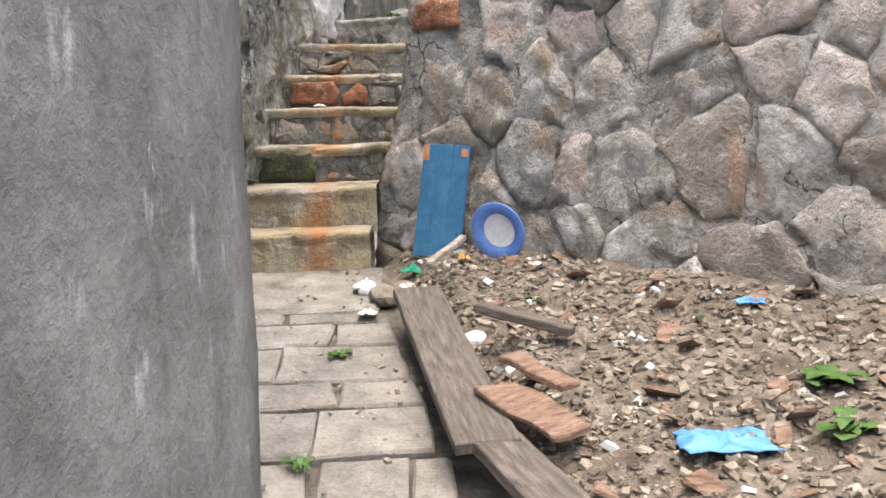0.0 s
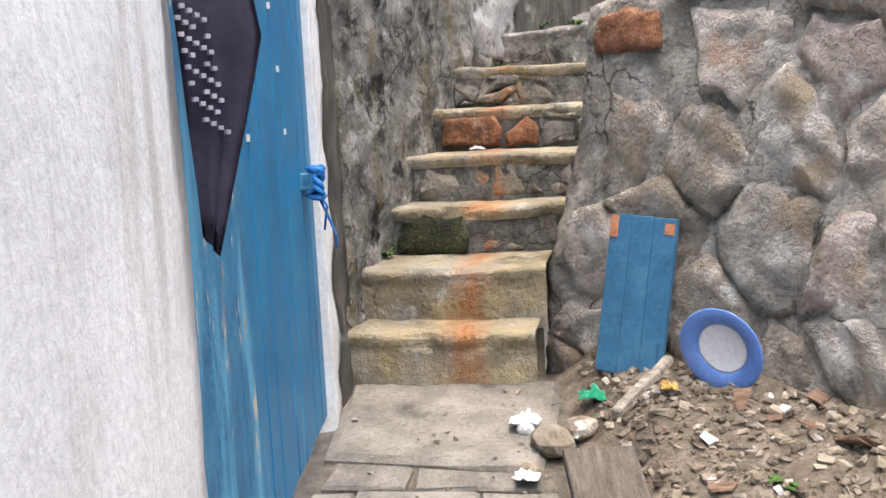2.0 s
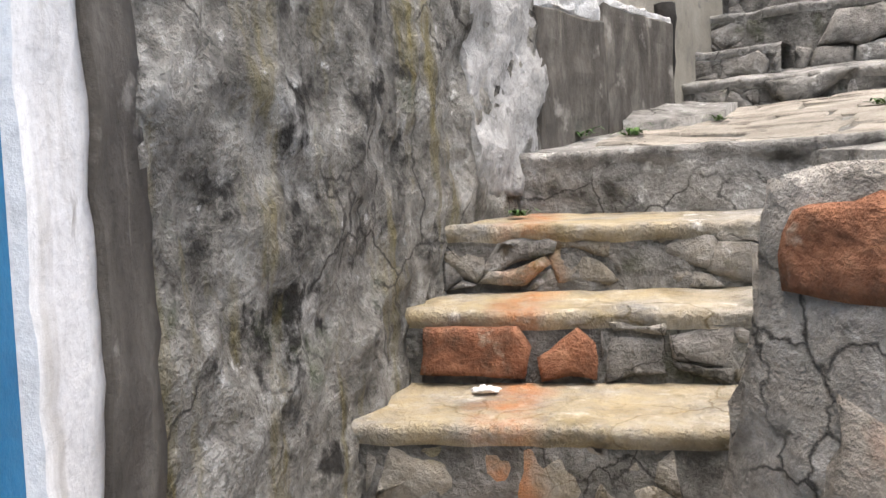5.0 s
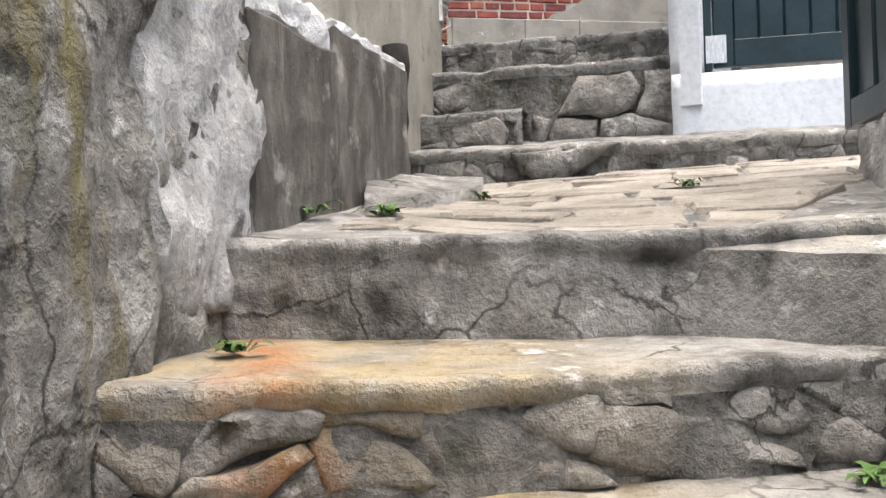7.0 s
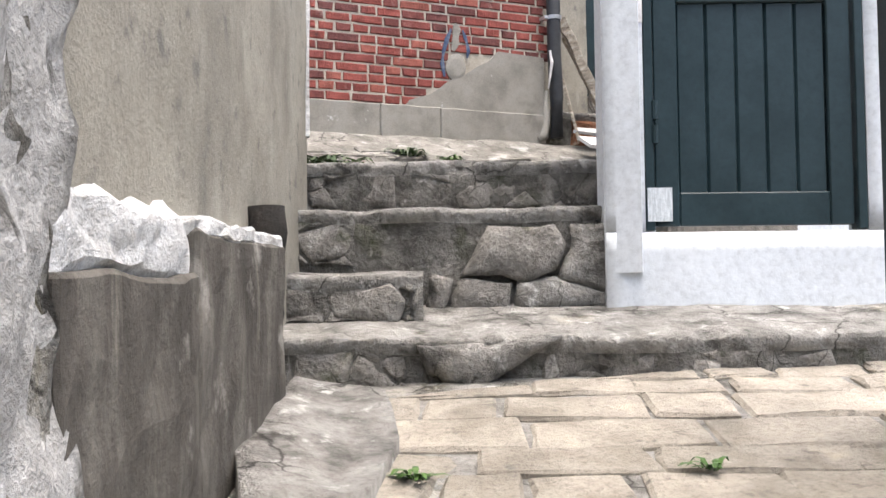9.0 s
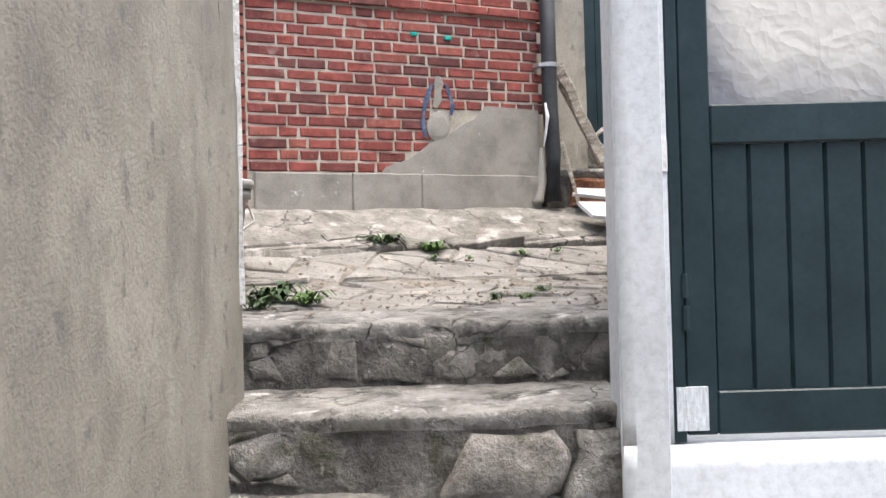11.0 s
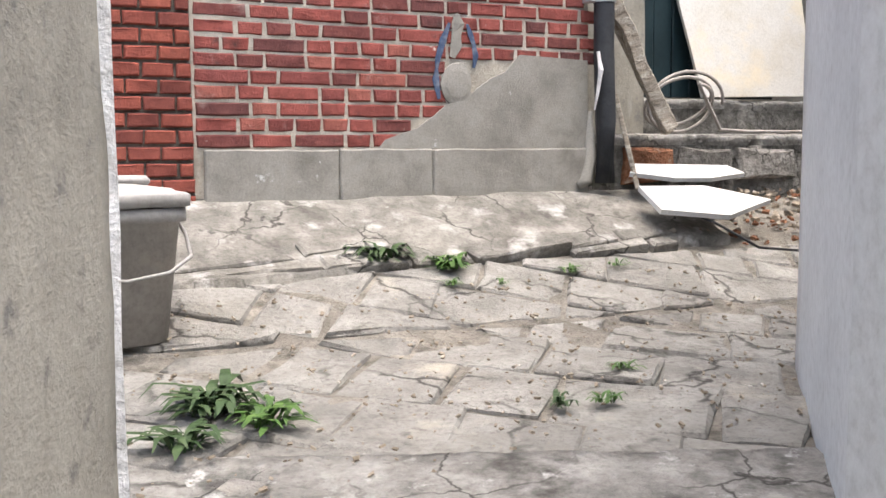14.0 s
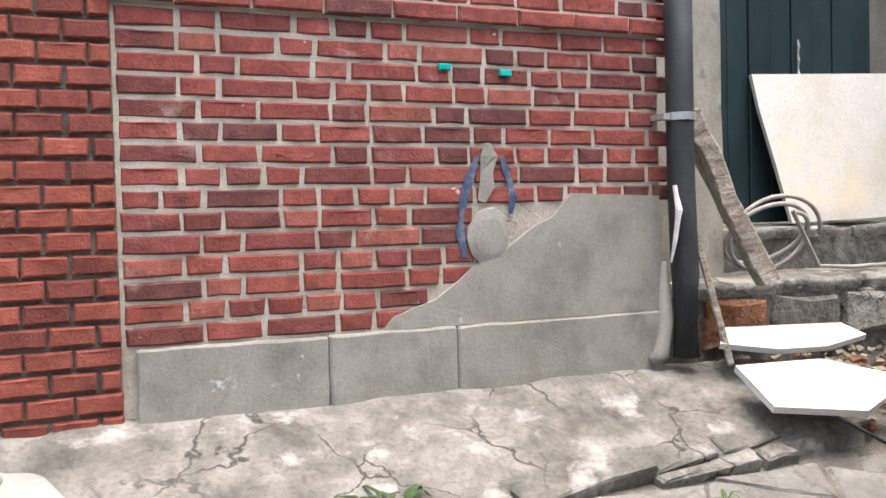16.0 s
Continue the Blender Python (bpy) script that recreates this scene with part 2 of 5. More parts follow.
                  stains=[((0.14, 0.128, 0.108), 4, 0.56, 0.74, ONE), ((0.58, 0.57, 0.55), 10, 0.66, 0.73, ONE)]),
    darkpaint=surface("dark_green_paint", (0.012, 0.024, 0.028), (0.017, 0.033, 0.038), (0.024, 0.043, 0.05), scale=5, bump=0.08, fine=50, rough=0.32),
    blue=surface("blue_gloss_paint", (0.008, 0.135, 0.30), (0.011, 0.18, 0.375), (0.018, 0.22, 0.43), scale=4, bump=0.15, fine=40, rough=0.42,
                 stains=[((0.04, 0.24, 0.44), 3, 0.64, 0.7, (2, 2, 0.5)), ((0.42, 0.46, 0.48), 13, 0.70, 0.73, (1.5, 1.5, 0.6))]),
    bluefaded=surface("flaking_blue_paint", (0.03, 0.14, 0.27), (0.045, 0.2, 0.36), (0.09, 0.28, 0.42), scale=7, bump=0.5, fine=50, rough=0.6,
                      stains=[((0.10, 0.33, 0.5), 6, 0.5, 0.6, (1.5, 1.5, 0.3)), ((0.52, 0.46, 0.36), 8, 0.60, 0.63, (1.5, 1.5, 0.35)), ((0.46, 0.27, 0.12), 5, 0.62, 0.66, (1.5, 1.5, 0.4)), ((0.14, 0.065, 0.03), 7, 0.66, 0.72, (1.5, 1.5, 0.5))]),
    blueboard=surface("dull_blue_board", (0.03, 0.12, 0.22), (0.045, 0.16, 0.29), (0.075, 0.22, 0.35), scale=9, bump=0.3, fine=60, rough=0.6,
                      stains=[((0.02, 0.065, 0.12), 6, 0.6, 0.75, (3, 3, 0.4))]),
    rustpatch=surface("bare_orange_rust", (0.35, 0.13, 0.06), (0.5, 0.21, 0.11), (0.6, 0.3, 0.18), scale=20, bump=0.4),
    enamelblue=surface("blue_enamel", (0.10, 0.20, 0.55), (0.13, 0.25, 0.62), (0.2, 0.34, 0.7), scale=8, bump=0.05, rough=0.3),
    enamelwhite=surface("white_enamel", (0.66, 0.67, 0.72), (0.77, 0.78, 0.82), (0.82, 0.83, 0.87), scale=8, bump=0.05, rough=0.3),
    wood=surface("weathered_grey_wood", (0.07, 0.056, 0.045), (0.13, 0.108, 0.09), (0.21, 0.18, 0.155), scale=9, bump=0.5, fine=80, stretch=(6, 0.7, 6), own=True,
                 stains=[((0.05, 0.04, 0.032), 12, 0.6, 0.7, (5, 0.6, 5))]),
    palewood=surface("bleached_flaking_wood", (0.20, 0.165, 0.125), (0.40, 0.35, 0.285), (0.62, 0.57, 0.49), scale=12, bump=0.9, fine=70, stretch=(3, 3, 0.8), own=True),
    brownwood=surface("splintered_brown_wood", (0.12, 0.07, 0.045), (0.26, 0.165, 0.115), (0.38, 0.26, 0.19), scale=12, bump=0.7, stretch=(1, 5, 5), own=True),
    navy=surface("navy_cloth", (0.045, 0.04, 0.07), (0.075, 0.068, 0.11), (0.115, 0.105, 0.16), scale=8, bump=0.3, fine=220),
    ink=surface("faded_print", (0.24, 0.23, 0.28), (0.33, 0.32, 0.37), (0.42, 0.41, 0.46), scale=30, bump=0),
    bluebag=surface("blue_plastic_film", (0.06, 0.2, 0.5), (0.1, 0.29, 0.62), (0.2, 0.42, 0.72), scale=14, bump=0.4, rough=0.4),
    greenbag=surface("green_plastic_film", (0.0, 0.18, 0.08), (0.01, 0.32, 0.16), (0.05, 0.45, 0.25), scale=20, bump=0.4, rough=0.4),
    bluerope=surface("blue_nylon_cord", (0.015, 0.16, 0.5), (0.03, 0.24, 0.65), (0.1, 0.35, 0.75), scale=50, bump=0.4, rough=0.5),
    pipe=surface("black_plastic_pipe", (0.02, 0.021, 0.024), (0.032, 0.034, 0.038), (0.055, 0.057, 0.06), scale=5, bump=0.1, rough=0.45),
    steel=surface("galvanised_steel", (0.35, 0.36, 0.37), (0.5, 0.51, 0.52), (0.6, 0.6, 0.61), scale=12, bump=0.1, rough=0.4, metal=0.6),
    foil=surface("silver_tape", (0.42, 0.46, 0.48), (0.6, 0.64, 0.66), (0.75, 0.78, 0.8), scale=40, bump=0.2, rough=0.4, stretch=(4, 4, 0.5)),
    bucket=surface("dusty_grey_plastic", (0.26, 0.25, 0.235), (0.36, 0.345, 0.325), (0.46, 0.44, 0.42), scale=5, bump=0.15, fine=60, rough=0.6,
                   stains=[((0.42, 0.39, 0.35), 6, 0.62, 0.78, ONE)]),
    whiteboard=surface("white_board", (0.52, 0.52, 0.505), (0.62, 0.62, 0.605), (0.68, 0.68, 0.67), scale=4, bump=0.1, rough=0.5,
                       stains=[((0.4, 0.37, 0.3), 7, 0.7, 0.8, ONE)]),
    creamboard=surface("cream_stained_panel", (0.50, 0.45, 0.35), (0.60, 0.575, 0.52), (0.65, 0.64, 0.61), scale=2.2, bump=0.1, rough=0.6,
                       stains=[((0.66, 0.55, 0.36), 2.4, 0.56, 0.8, (1, 1, 1.5))]),
    hose=surface("grey_hose_rubber", (0.24, 0.22, 0.2), (0.34, 0.31, 0.285), (0.42, 0.39, 0.36), scale=20, bump=0.1, rough=0.6),
    wire=surface("black_cable_sheath", (0.015, 0.015, 0.016), (0.022, 0.022, 0.024), (0.03, 0.03, 0.032), scale=20, bump=0, rough=0.5),
    leaf=surface("green_weed_leaf", (0.03, 0.07, 0.014), (0.06, 0.125, 0.025), (0.11, 0.19, 0.045), scale=25, bump=0.1, rough=0.6),
    darkleaf=surface("dark_weed_leaf", (0.02, 0.04, 0.012), (0.04, 0.075, 0.025), (0.075, 0.11, 0.045), scale=25, bump=0.1, rough=0.6),
    teal=surface("teal_plastic_plug", (0.0, 0.3, 0.25), (0.0, 0.4, 0.33), (0.05, 0.5, 0.42), scale=20, bump=0, rough=0.4),
    bluesmear=surface("blue_paint_smear", (0.03, 0.05, 0.10), (0.07, 0.10, 0.17), (0.2, 0.22, 0.26), scale=25, bump=0.3),
    paper=surface("white_litter", (0.6, 0.58, 0.56), (0.74, 0.72, 0.71), (0.82, 0.81, 0.8), scale=20, bump=0.2),
    # near-black: the shade inside the hole beside the plinth, as colour
    dark=surface("hole_shade_black", (0.012, 0.011, 0.01), (0.02, 0.018, 0.016), (0.035, 0.03, 0.026), scale=12, bump=0.5),
    yellowpeel=surface("dry_yellow_leaf", (0.4, 0.24, 0.06), (0.55, 0.34, 0.1), (0.62, 0.42, 0.16), scale=20, bump=0.2),
)


def frosted():
    m = bpy.data.materials.new("patterned_glass")
    m.use_nodes = True
    nt = m.node_tree
    bs = nt.nodes["Principled BSDF"]
    vec = place(nt)
    wob = nd(nt, "ShaderNodeTexNoise", Scale=9.0, Detail=3.0)
    nt.links.new(vec, wob.inputs["Vector"])
    vo = nd(nt, "ShaderNodeTexVoronoi", Scale=26.0)
    nt.links.new(mix(nt, 0.12, vec, wob.outputs["Color"]), vo.inputs["Vector"])
    big = noise_fac(nt, vec, 1.3, 2, 0.4, 0.42, 0.58)
    nt.links.new(ramp(nt, big, [(0.0, (0.16, 0.165, 0.18)), (1.0, (0.5, 0.48, 0.44))]), bs.inputs["Base Color"])
    bs.inputs["Roughness"].default_value = 0.22
    b = nd(nt, "ShaderNodeBump", Strength=0.5, Distance=0.006)
    nt.links.new(vo.outputs["Distance"], b.inputs["Height"])
    nt.links.new(b.outputs["Normal"], bs.inputs["Normal"])
    return m


M["glass"] = frosted()


def streaked(base, name, ochre, strength):
    """A stair surface with ochre deposits and the rusty run of water down its middle."""
    m = M[base].copy()
    m.name = name
    nt = m.node_tree
    bs = nt.nodes["Principled BSDF"]
    old = bs.inputs["Base Color"].links[0].from_socket
    pos = nt.nodes.new("ShaderNodeNewGeometry").outputs["Position"]
    sep = nt.nodes.new("ShaderNodeSeparateXYZ")
    nt.links.new(pos, sep.inputs[0])
    wob = noise_fac(nt, pos, 3.0, 4, 0.6, 0.0, 1.0)
    off = math_node(nt, "ABSOLUTE", math_node(nt, "ADD", math_node(nt, "ADD", sep.outputs["X"], 0.50), math_node(nt, "MULTIPLY", wob, 0.16)), 0.0)

    def fall(src, a, b, top):
        f = nd(nt, "ShaderNodeMapRange")
        for i, v in enumerate((a, b, top, 0.0)):
            f.inputs[i + 1].default_value = v
        nt.links.new(src, f.inputs[0])
        return f.outputs[0]

    patchy = noise_fac(nt, pos, 9, 6, 0.7, 0.34, 0.60)
    broad = math_node(nt, "MULTIPLY", fall(off, 0.25, 0.75, ochre), noise_fac(nt, pos, 5, 6, 0.7, 0.30, 0.62))
    col = mix(nt, broad, old, (0.46, 0.36, 0.19))
    col = mix(nt, math_node(nt, "MULTIPLY", fall(off, 0.015, 0.10, strength), patchy), col, (0.42, 0.165, 0.055))
    nt.links.new(col, bs.inputs["Base Color"])
    return m


M["steprust"] = streaked("step", "rust_streaked_step", 0.75, 0.85)
M["stonerust"] = streaked("stepstone", "rust_streaked_stone", 0.25, 0.9)


# ---- helpers for meshes ----
rng = random.Random(7)


def finish(name, bm, material, parent=None, label="", smooth=False, m=None):
    bmesh.ops.recalc_face_normals(bm, faces=bm.faces)
    me = bpy.data.meshes.new(name)
    bm.to_mesh(me)
    bm.free()
    if smooth:
        for p in me.polygons:
            p.use_smooth = True
    me.materials.append(M[material])
    ob = new(name, me)
    if parent is not None:
        ob.parent = parent
    if m is not None:
        ob.matrix_basis = m
    if label:
        tagged(ob, label)
    return ob


def part(name, bm, material, parent, label="", smooth=False, m=None):
    return finish(name, bm, material, parent, label, smooth, m)


def empty(name, m, label, category, group="", kind=""):
    ob = new(name)
    ob.matrix_basis = m
    return tagged(ob, label, category, group, kind)


def box(x0, x1, y0, y1, z0, z1, bev=0.0, bm=None):
    bm = bm or bmesh.new()
    vs = bmesh.ops.create_cube(bm, size=1.0, matrix=Matrix.Translation(((x0 + x1) / 2, (y0 + y1) / 2, (z0 + z1) / 2)) @ Matrix.Diagonal((x1 - x0, y1 - y0, z1 - z0, 1)))["verts"]
    if bev:
        es = list({e for v in vs for e in v.link_edges})
        bmesh.ops.bevel(bm, geom=es, offset=bev, segments=1, affect="EDGES")
    return bm


def rough_box(x0, x1, y0, y1, z0, z1, amp=0.006, cuts=6, freq=9.0, seed=0, bev=0.008):
    """A block with its faces cut fine and its edges worn uneven."""
    bm = box(x0, x1, y0, y1, z0, z1, bev)
    n = max(1, cuts)
    bmesh.ops.subdivide_edges(bm, edges=[e for e in bm.edges if e.calc_length() > 0.03], cuts=n, use_grid_fill=True)
    for v in bm.verts:
        v.co += noise.noise_vector(v.co * freq + Vector((seed * 3.1, seed, 0))) * amp
    return bm


def tube(points, radius, n=8, bm=None, closed=False):
    """A round tube along a list of points."""
    bm = bm or bmesh.new()
    pts = [Vector(p) for p in points]
    rings = []
    for i, p in enumerate(pts):
        a, b = pts[max(i - 1, 0)], pts[min(i + 1, len(pts) - 1)]
        d = (b - a).normalized()
        q = d.to_track_quat("Z", "Y")
        r = radius[i] if isinstance(radius, (list, tuple)) else radius
        rings.append([bm.verts.new(p + q @ Vector((r * math.cos(6.28319 * k / n), r * math.sin(6.28319 * k / n), 0))) for k in range(n)])
    for r0, r1 in zip(rings, rings[1:]):
        for k in range(n):
            bm.faces.new((r0[k], r0[(k + 1) % n], r1[(k + 1) % n], r1[k]))
    for r in (rings[0], rings[-1]):
        bm.faces.new(r)
    return bm


def wall_pose(p0, p1):
    """x along the wall from p0 to p1, y up, z out of the face towards the viewer (who sees p0 on the left)."""
    d = Vector((p1[0] - p0[0], p1[1] - p0[1], 0)).normalized()
    u = Vector((0, 0, 1))
    n = d.cross(u)
    return Matrix(((d.x, u.x, n.x, p0[0]), (d.y, u.y, n.y, p0[1]), (d.z, u.z, n.z, 0), (0, 0, 0, 1)))


def span(p0, p1):
    return math.hypot(p1[0] - p0[0], p1[1] - p0[1])


def rough_wall(name, p0, p1, z0, z1, thick, material, label, amp=0.02, res=0.06, freq=3.0, top=None, category="wall", lean=0.0, start=None):
    """A wall of true thickness with an uneven face. top(x): the height along it. lean: how far it steps back per metre of height.
    start(z): where its first end lies at a height."""
    w = span(p0, p1)
    nx, ny = max(2, int(w / res)), max(2, int((z1 - z0) / res))
    bm = bmesh.new()
    m = wall_pose(p0, p1)
    grid = []
    for j in range(ny + 1):
        row = []
        for i in range(nx + 1):
            x = w * i / nx
            t = top(x) if top else z1
            z = z0 + (t - z0) * j / ny
            if start:
                x = start(z) + (w - start(z)) * i / nx
            wp = m @ Vector((x, z, 0))
            d = amp * (noise.noise(wp * freq) + 0.5 * noise.noise(wp * freq * 3.1) + 0.25 * noise.noise(wp * freq * 8))
            row.append(bm.verts.new((x, z, d - lean * (z - z0))))
        grid.append(row)
    for j in range(ny):
        for i in range(nx):
            bm.faces.new((grid[j][i], grid[j][i + 1], grid[j + 1][i + 1], grid[j + 1][i]))
    rim = grid[0][:] + [r[-1] for r in grid[1:]] + grid[-1][-2::-1] + [r[0] for r in grid[-2:0:-1]]
    back = [bm.verts.new((v.co.x, v.co.y, -thick)) for v in rim]
    for k in range(len(rim)):
        a, b = k, (k + 1) % len(rim)
        bm.faces.new((rim[a], back[a], back[b], rim[b]))
    bm.faces.new(back)
    ob = finish(name, bm, material, m=m)
    for p in ob.data.polygons[:nx * ny]:
        p.use_smooth = True
    return tagged(ob, label, category, kind="structure")


def clip_poly(poly, region):
    """The part of a convex polygon inside a convex region (both anticlockwise)."""
    out = list(poly)
    for i in range(len(region)):
        a, b = region[i], region[(i + 1) % len(region)]
        src, out = out, []
        side = lambda p: (b[0] - a[0]) * (p[1] - a[1]) - (b[1] - a[1]) * (p[0] - a[0])
        for k in range(len(src)):
            p, q = src[k], src[(k + 1) % len(src)]
            sp, sq = side(p), side(q)
            if sp >= 0:
                out.append(p)
            if (sp > 0 > sq) or (sp < 0 < sq):
                f = sp / (sp - sq)
                out.append((p[0] + f * (q[0] - p[0]), p[1] + f * (q[1] - p[1])))
        if len(out) < 3:
            return []
    return out


def area_of(poly):
    return 0.5 * sum(p[0] * q[1] - q[0] * p[1] for p, q in zip(poly, poly[1:] + poly[:1]))


def shrink(poly, gap):
    cx = sum(p[0] for p in poly) / len(poly)
    cy = sum(p[1] for p in poly) / len(poly)
    out = []
    for x, y in poly:
        d = math.hypot(x - cx, y - cy) or 1
        f = max(0.3, 1 - gap / d * 1.3)
        out.append((cx + (x - cx) * f, cy + (y - cy) * f))
    return out


def cells(w, h, nx, ny, jitter, r):
    """Irregular cells (Voronoi polygons of jittered seeds) that fill w by h."""
    seeds = [((i + 0.5 + (0.5 if j % 2 else 0) + r.uniform(-jitter, jitter)) * w / nx, (j + 0.5 + r.uniform(-jitter, jitter)) * h / ny)
             for j in range(-1, ny + 1) for i in range(-2, nx + 1)]
    out = []
    for s in seeds:
        poly = [(0, 0), (w, 0), (w, h), (0, h)]
        for o in seeds:
            if o is s or abs(o[0] - s[0]) > 3 * w / nx or abs(o[1] - s[1]) > 3 * h / ny:
                continue
            mx, my, dx, dy = (s[0] + o[0]) / 2, (s[1] + o[1]) / 2, o[0] - s[0], o[1] - s[1]
            far = 50
            a, b = (mx + dy * far, my - dx * far), (mx - dy * far, my + dx * far)
            src, poly2 = poly, []
            side = lambda p: (b[0] - a[0]) * (p[1] - a[1]) - (b[1] - a[1]) * (p[0] - a[0])
            for k in range(len(src)):
                p, q = src[k], src[(k + 1) % len(src)]
                sp, sq = side(p), side(q)
                if sp >= 0:
                    poly2.append(p)
                if (sp > 0 > sq) or (sp < 0 < sq):
                    f = sp / (sp - sq)
                    poly2.append((p[0] + f * (q[0] - p[0]), p[1] + f * (q[1] - p[1])))
            poly = poly2
            if len(poly) < 3:
                break
        if len(poly) >= 3 and abs(area_of(poly)) > 0.0008:
            out.append(poly)
    return out


def piece(name, poly, base, top, material, parent, r, edge=0.012, rough=0.006, tilt=0.0, dome=0.0, fine=0.0):
    """One stone or slab: a polygon in the parent's x-y plane, from height base to top, with a worn rim."""
    bm = bmesh.new()
    # more points along the outline, shifted a little
    ring = []
    for (x0, y0), (x1, y1) in zip(poly, poly[1:] + poly[:1]):
        n = 2 if math.hypot(x1 - x0, y1 - y0) > 0.12 else 1
        for k in range(n):
            f = k / n
            ring.append((x0 + f * (x1 - x0) + r.uniform(-rough, rough), y0 + f * (y1 - y0) + r.uniform(-rough, rough)))
    cx = sum(p[0] for p in ring) / len(ring)
    cy = sum(p[1] for p in ring) / len(ring)
    tx, ty = r.uniform(-tilt, tilt), r.uniform(-tilt, tilt)
    hgt = lambda x, y: top + tx * (x - cx) + ty * (y - cy)
    low = [bm.verts.new((x, y, base)) for x, y in ring]
    mid = [bm.verts.new((x, y, hgt(x, y) - edge * r.uniform(0.6, 1.5))) for x, y in ring]
    ins = []
    for x, y in ring:
        d = math.hypot(x - cx, y - cy) or 1
        f = max(0.4, 1 - edge * r.uniform(0.9, 1.8) / d)
        ins.append(bm.verts.new((cx + (x - cx) * f, cy + (y - cy) * f, hgt(x, y) + r.uniform(-rough, rough) * 0.5)))
    c = bm.verts.new((cx, cy, hgt(cx, cy) + dome))
    n = len(ring)
    for k in range(n):
        q = (k + 1) % n
        bm.faces.new((low[k], low[q], mid[q], mid[k]))
        bm.faces.new((mid[k], mid[q], ins[q], ins[k]))
        bm.faces.new((ins[k], ins[q], c))
    if fine:
        for _ in range(2):
            bmesh.ops.subdivide_edges(bm, edges=[e for e in bm.edges if e.calc_length() > 0.05], cuts=1)
            bmesh.ops.triangulate(bm, faces=[f for f in bm.faces if len(f.verts) > 4])
        for v in bm.verts:
            if v.co.z > base + 0.01:
                v.co += noise.noise_vector(v.co * 11 + Vector((cx * 3, cy, 0))) * fine + noise.noise_vector(v.co * 31) * fine * 0.45
    return part(name, bm, material, parent, smooth=bool(fine))


def sheet(name, x0, x1, y0, y1, zf, depth, material, label, category, kind="structure", res=0.08, inside=None):
    """Ground: a sheet whose height is zf(x, y), with a solid body under it."""
    nx, ny = max(2, int((x1 - x0) / res)), max(2, int((y1 - y0) / res))
    bm = bmesh.new()
    g = [[bm.verts.new((x0 + (x1 - x0) * i / nx, y0 + (y1 - y0) * j / ny, zf(x0 + (x1 - x0) * i / nx, y0 + (y1 - y0) * j / ny))) for i in range(nx + 1)] for j in range(ny + 1)]
    for j in range(ny):
        for i in range(nx):
            bm.faces.new((g[j][i], g[j][i + 1], g[j + 1][i + 1], g[j + 1][i]))
    rim = g[0][:] + [r[-1] for r in g[1:]] + g[-1][-2::-1] + [r[0] for r in g[-2:0:-1]]
    low = [bm.verts.new((v.co.x, v.co.y, min(v.co.z - 0.02, depth))) for v in rim]
    for k in range(len(rim)):
        q = (k + 1) % len(rim)
        bm.faces.new((rim[k], low[k], low[q], rim[q]))
    bm.faces.new(low)
    return tagged(finish(name, bm, material, smooth=True), label, category, kind=kind)


def fbm(x, y, f=3.0, z=0.0):
    v = Vector((x * f, y * f, z))
    return noise.noise(v) + 0.5 * noise.noise(v * 2.3) + 0.25 * noise.noise(v * 5.1)


def paving(parent, region, zf, angle, row, length, gap, r, material="slab", thick=0.05, lift=0.0, tilt=0.015, limit=110, name="paving_slab", edge=0.008):
    """Slabs in staggered rows at an angle, clipped to a convex region, each set to the slope of the ground."""
    ca, sa = math.cos(angle), math.sin(angle)
    cx = sum(p[0] for p in region) / len(region)
    cy = sum(p[1] for p in region) / len(region)
    made = 0
    v = -3.0
    while v < 3.0 and made < limit:
        h = row * r.uniform(0.75, 1.25)
        u = -3.0 + r.uniform(0, length)
        k1 = 0.0
        while u < 3.0:
            w = length * r.uniform(0.6, 1.35)
            sk = r.uniform(-0.025, 0.025)
            quad = [(u + sk, v + k1 * u), (u + w + r.uniform(-0.02, 0.02), v + k1 * (u + w)), (u + w + r.uniform(-0.02, 0.02), v + h + k1 * (u + w)), (u + sk, v + h + k1 * u)]
            quad = [(cx + ca * a - sa * b, cy + sa * a + ca * b) for a, b in quad]
            poly = clip_poly(quad, region)
            if len(poly) >= 3 and area_of(poly) > 0.008:
                poly = shrink(poly, gap)
                px = sum(p[0] for p in poly) / len(poly)
                py = sum(p[1] for p in poly) / len(poly)
                z = zf(px, py)
                e = 0.05
                gx, gy = (zf(px + e, py) - zf(px - e, py)) / (2 * e), (zf(px, py + e) - zf(px, py - e)) / (2 * e)
                local = [(a - px, b - py) for a, b in poly]
                ob = piece(name, local, -thick, lift + r.uniform(-0.005, 0.005), material, parent, r, edge=edge, rough=0.007, tilt=tilt)
                ob.matrix_basis = Matrix.Translation((px, py, z)) @ Vector((0, 0, 1)).rotation_difference(Vector((-gx, -gy, 1))).to_matrix().to_4x4()
                made += 1
            u += w
        v += h


# ---- the large structure ----
def low_z(x, y):
    return max(-0.02, 0.735 + 0.2 * (min(y, 4.3) - 3.6))


def patio_z(x, y):
    if y < 9.5:
        return 3.22 + 0.08 * (y - 8.5)
    return 3.30 + 0.29 * (y - 9.5)


def landing_z(x, y):
    return 2.25 + 0.15 * (y - 6.1) + 0.15 * max(0.0, x - 0.1) * 0.6


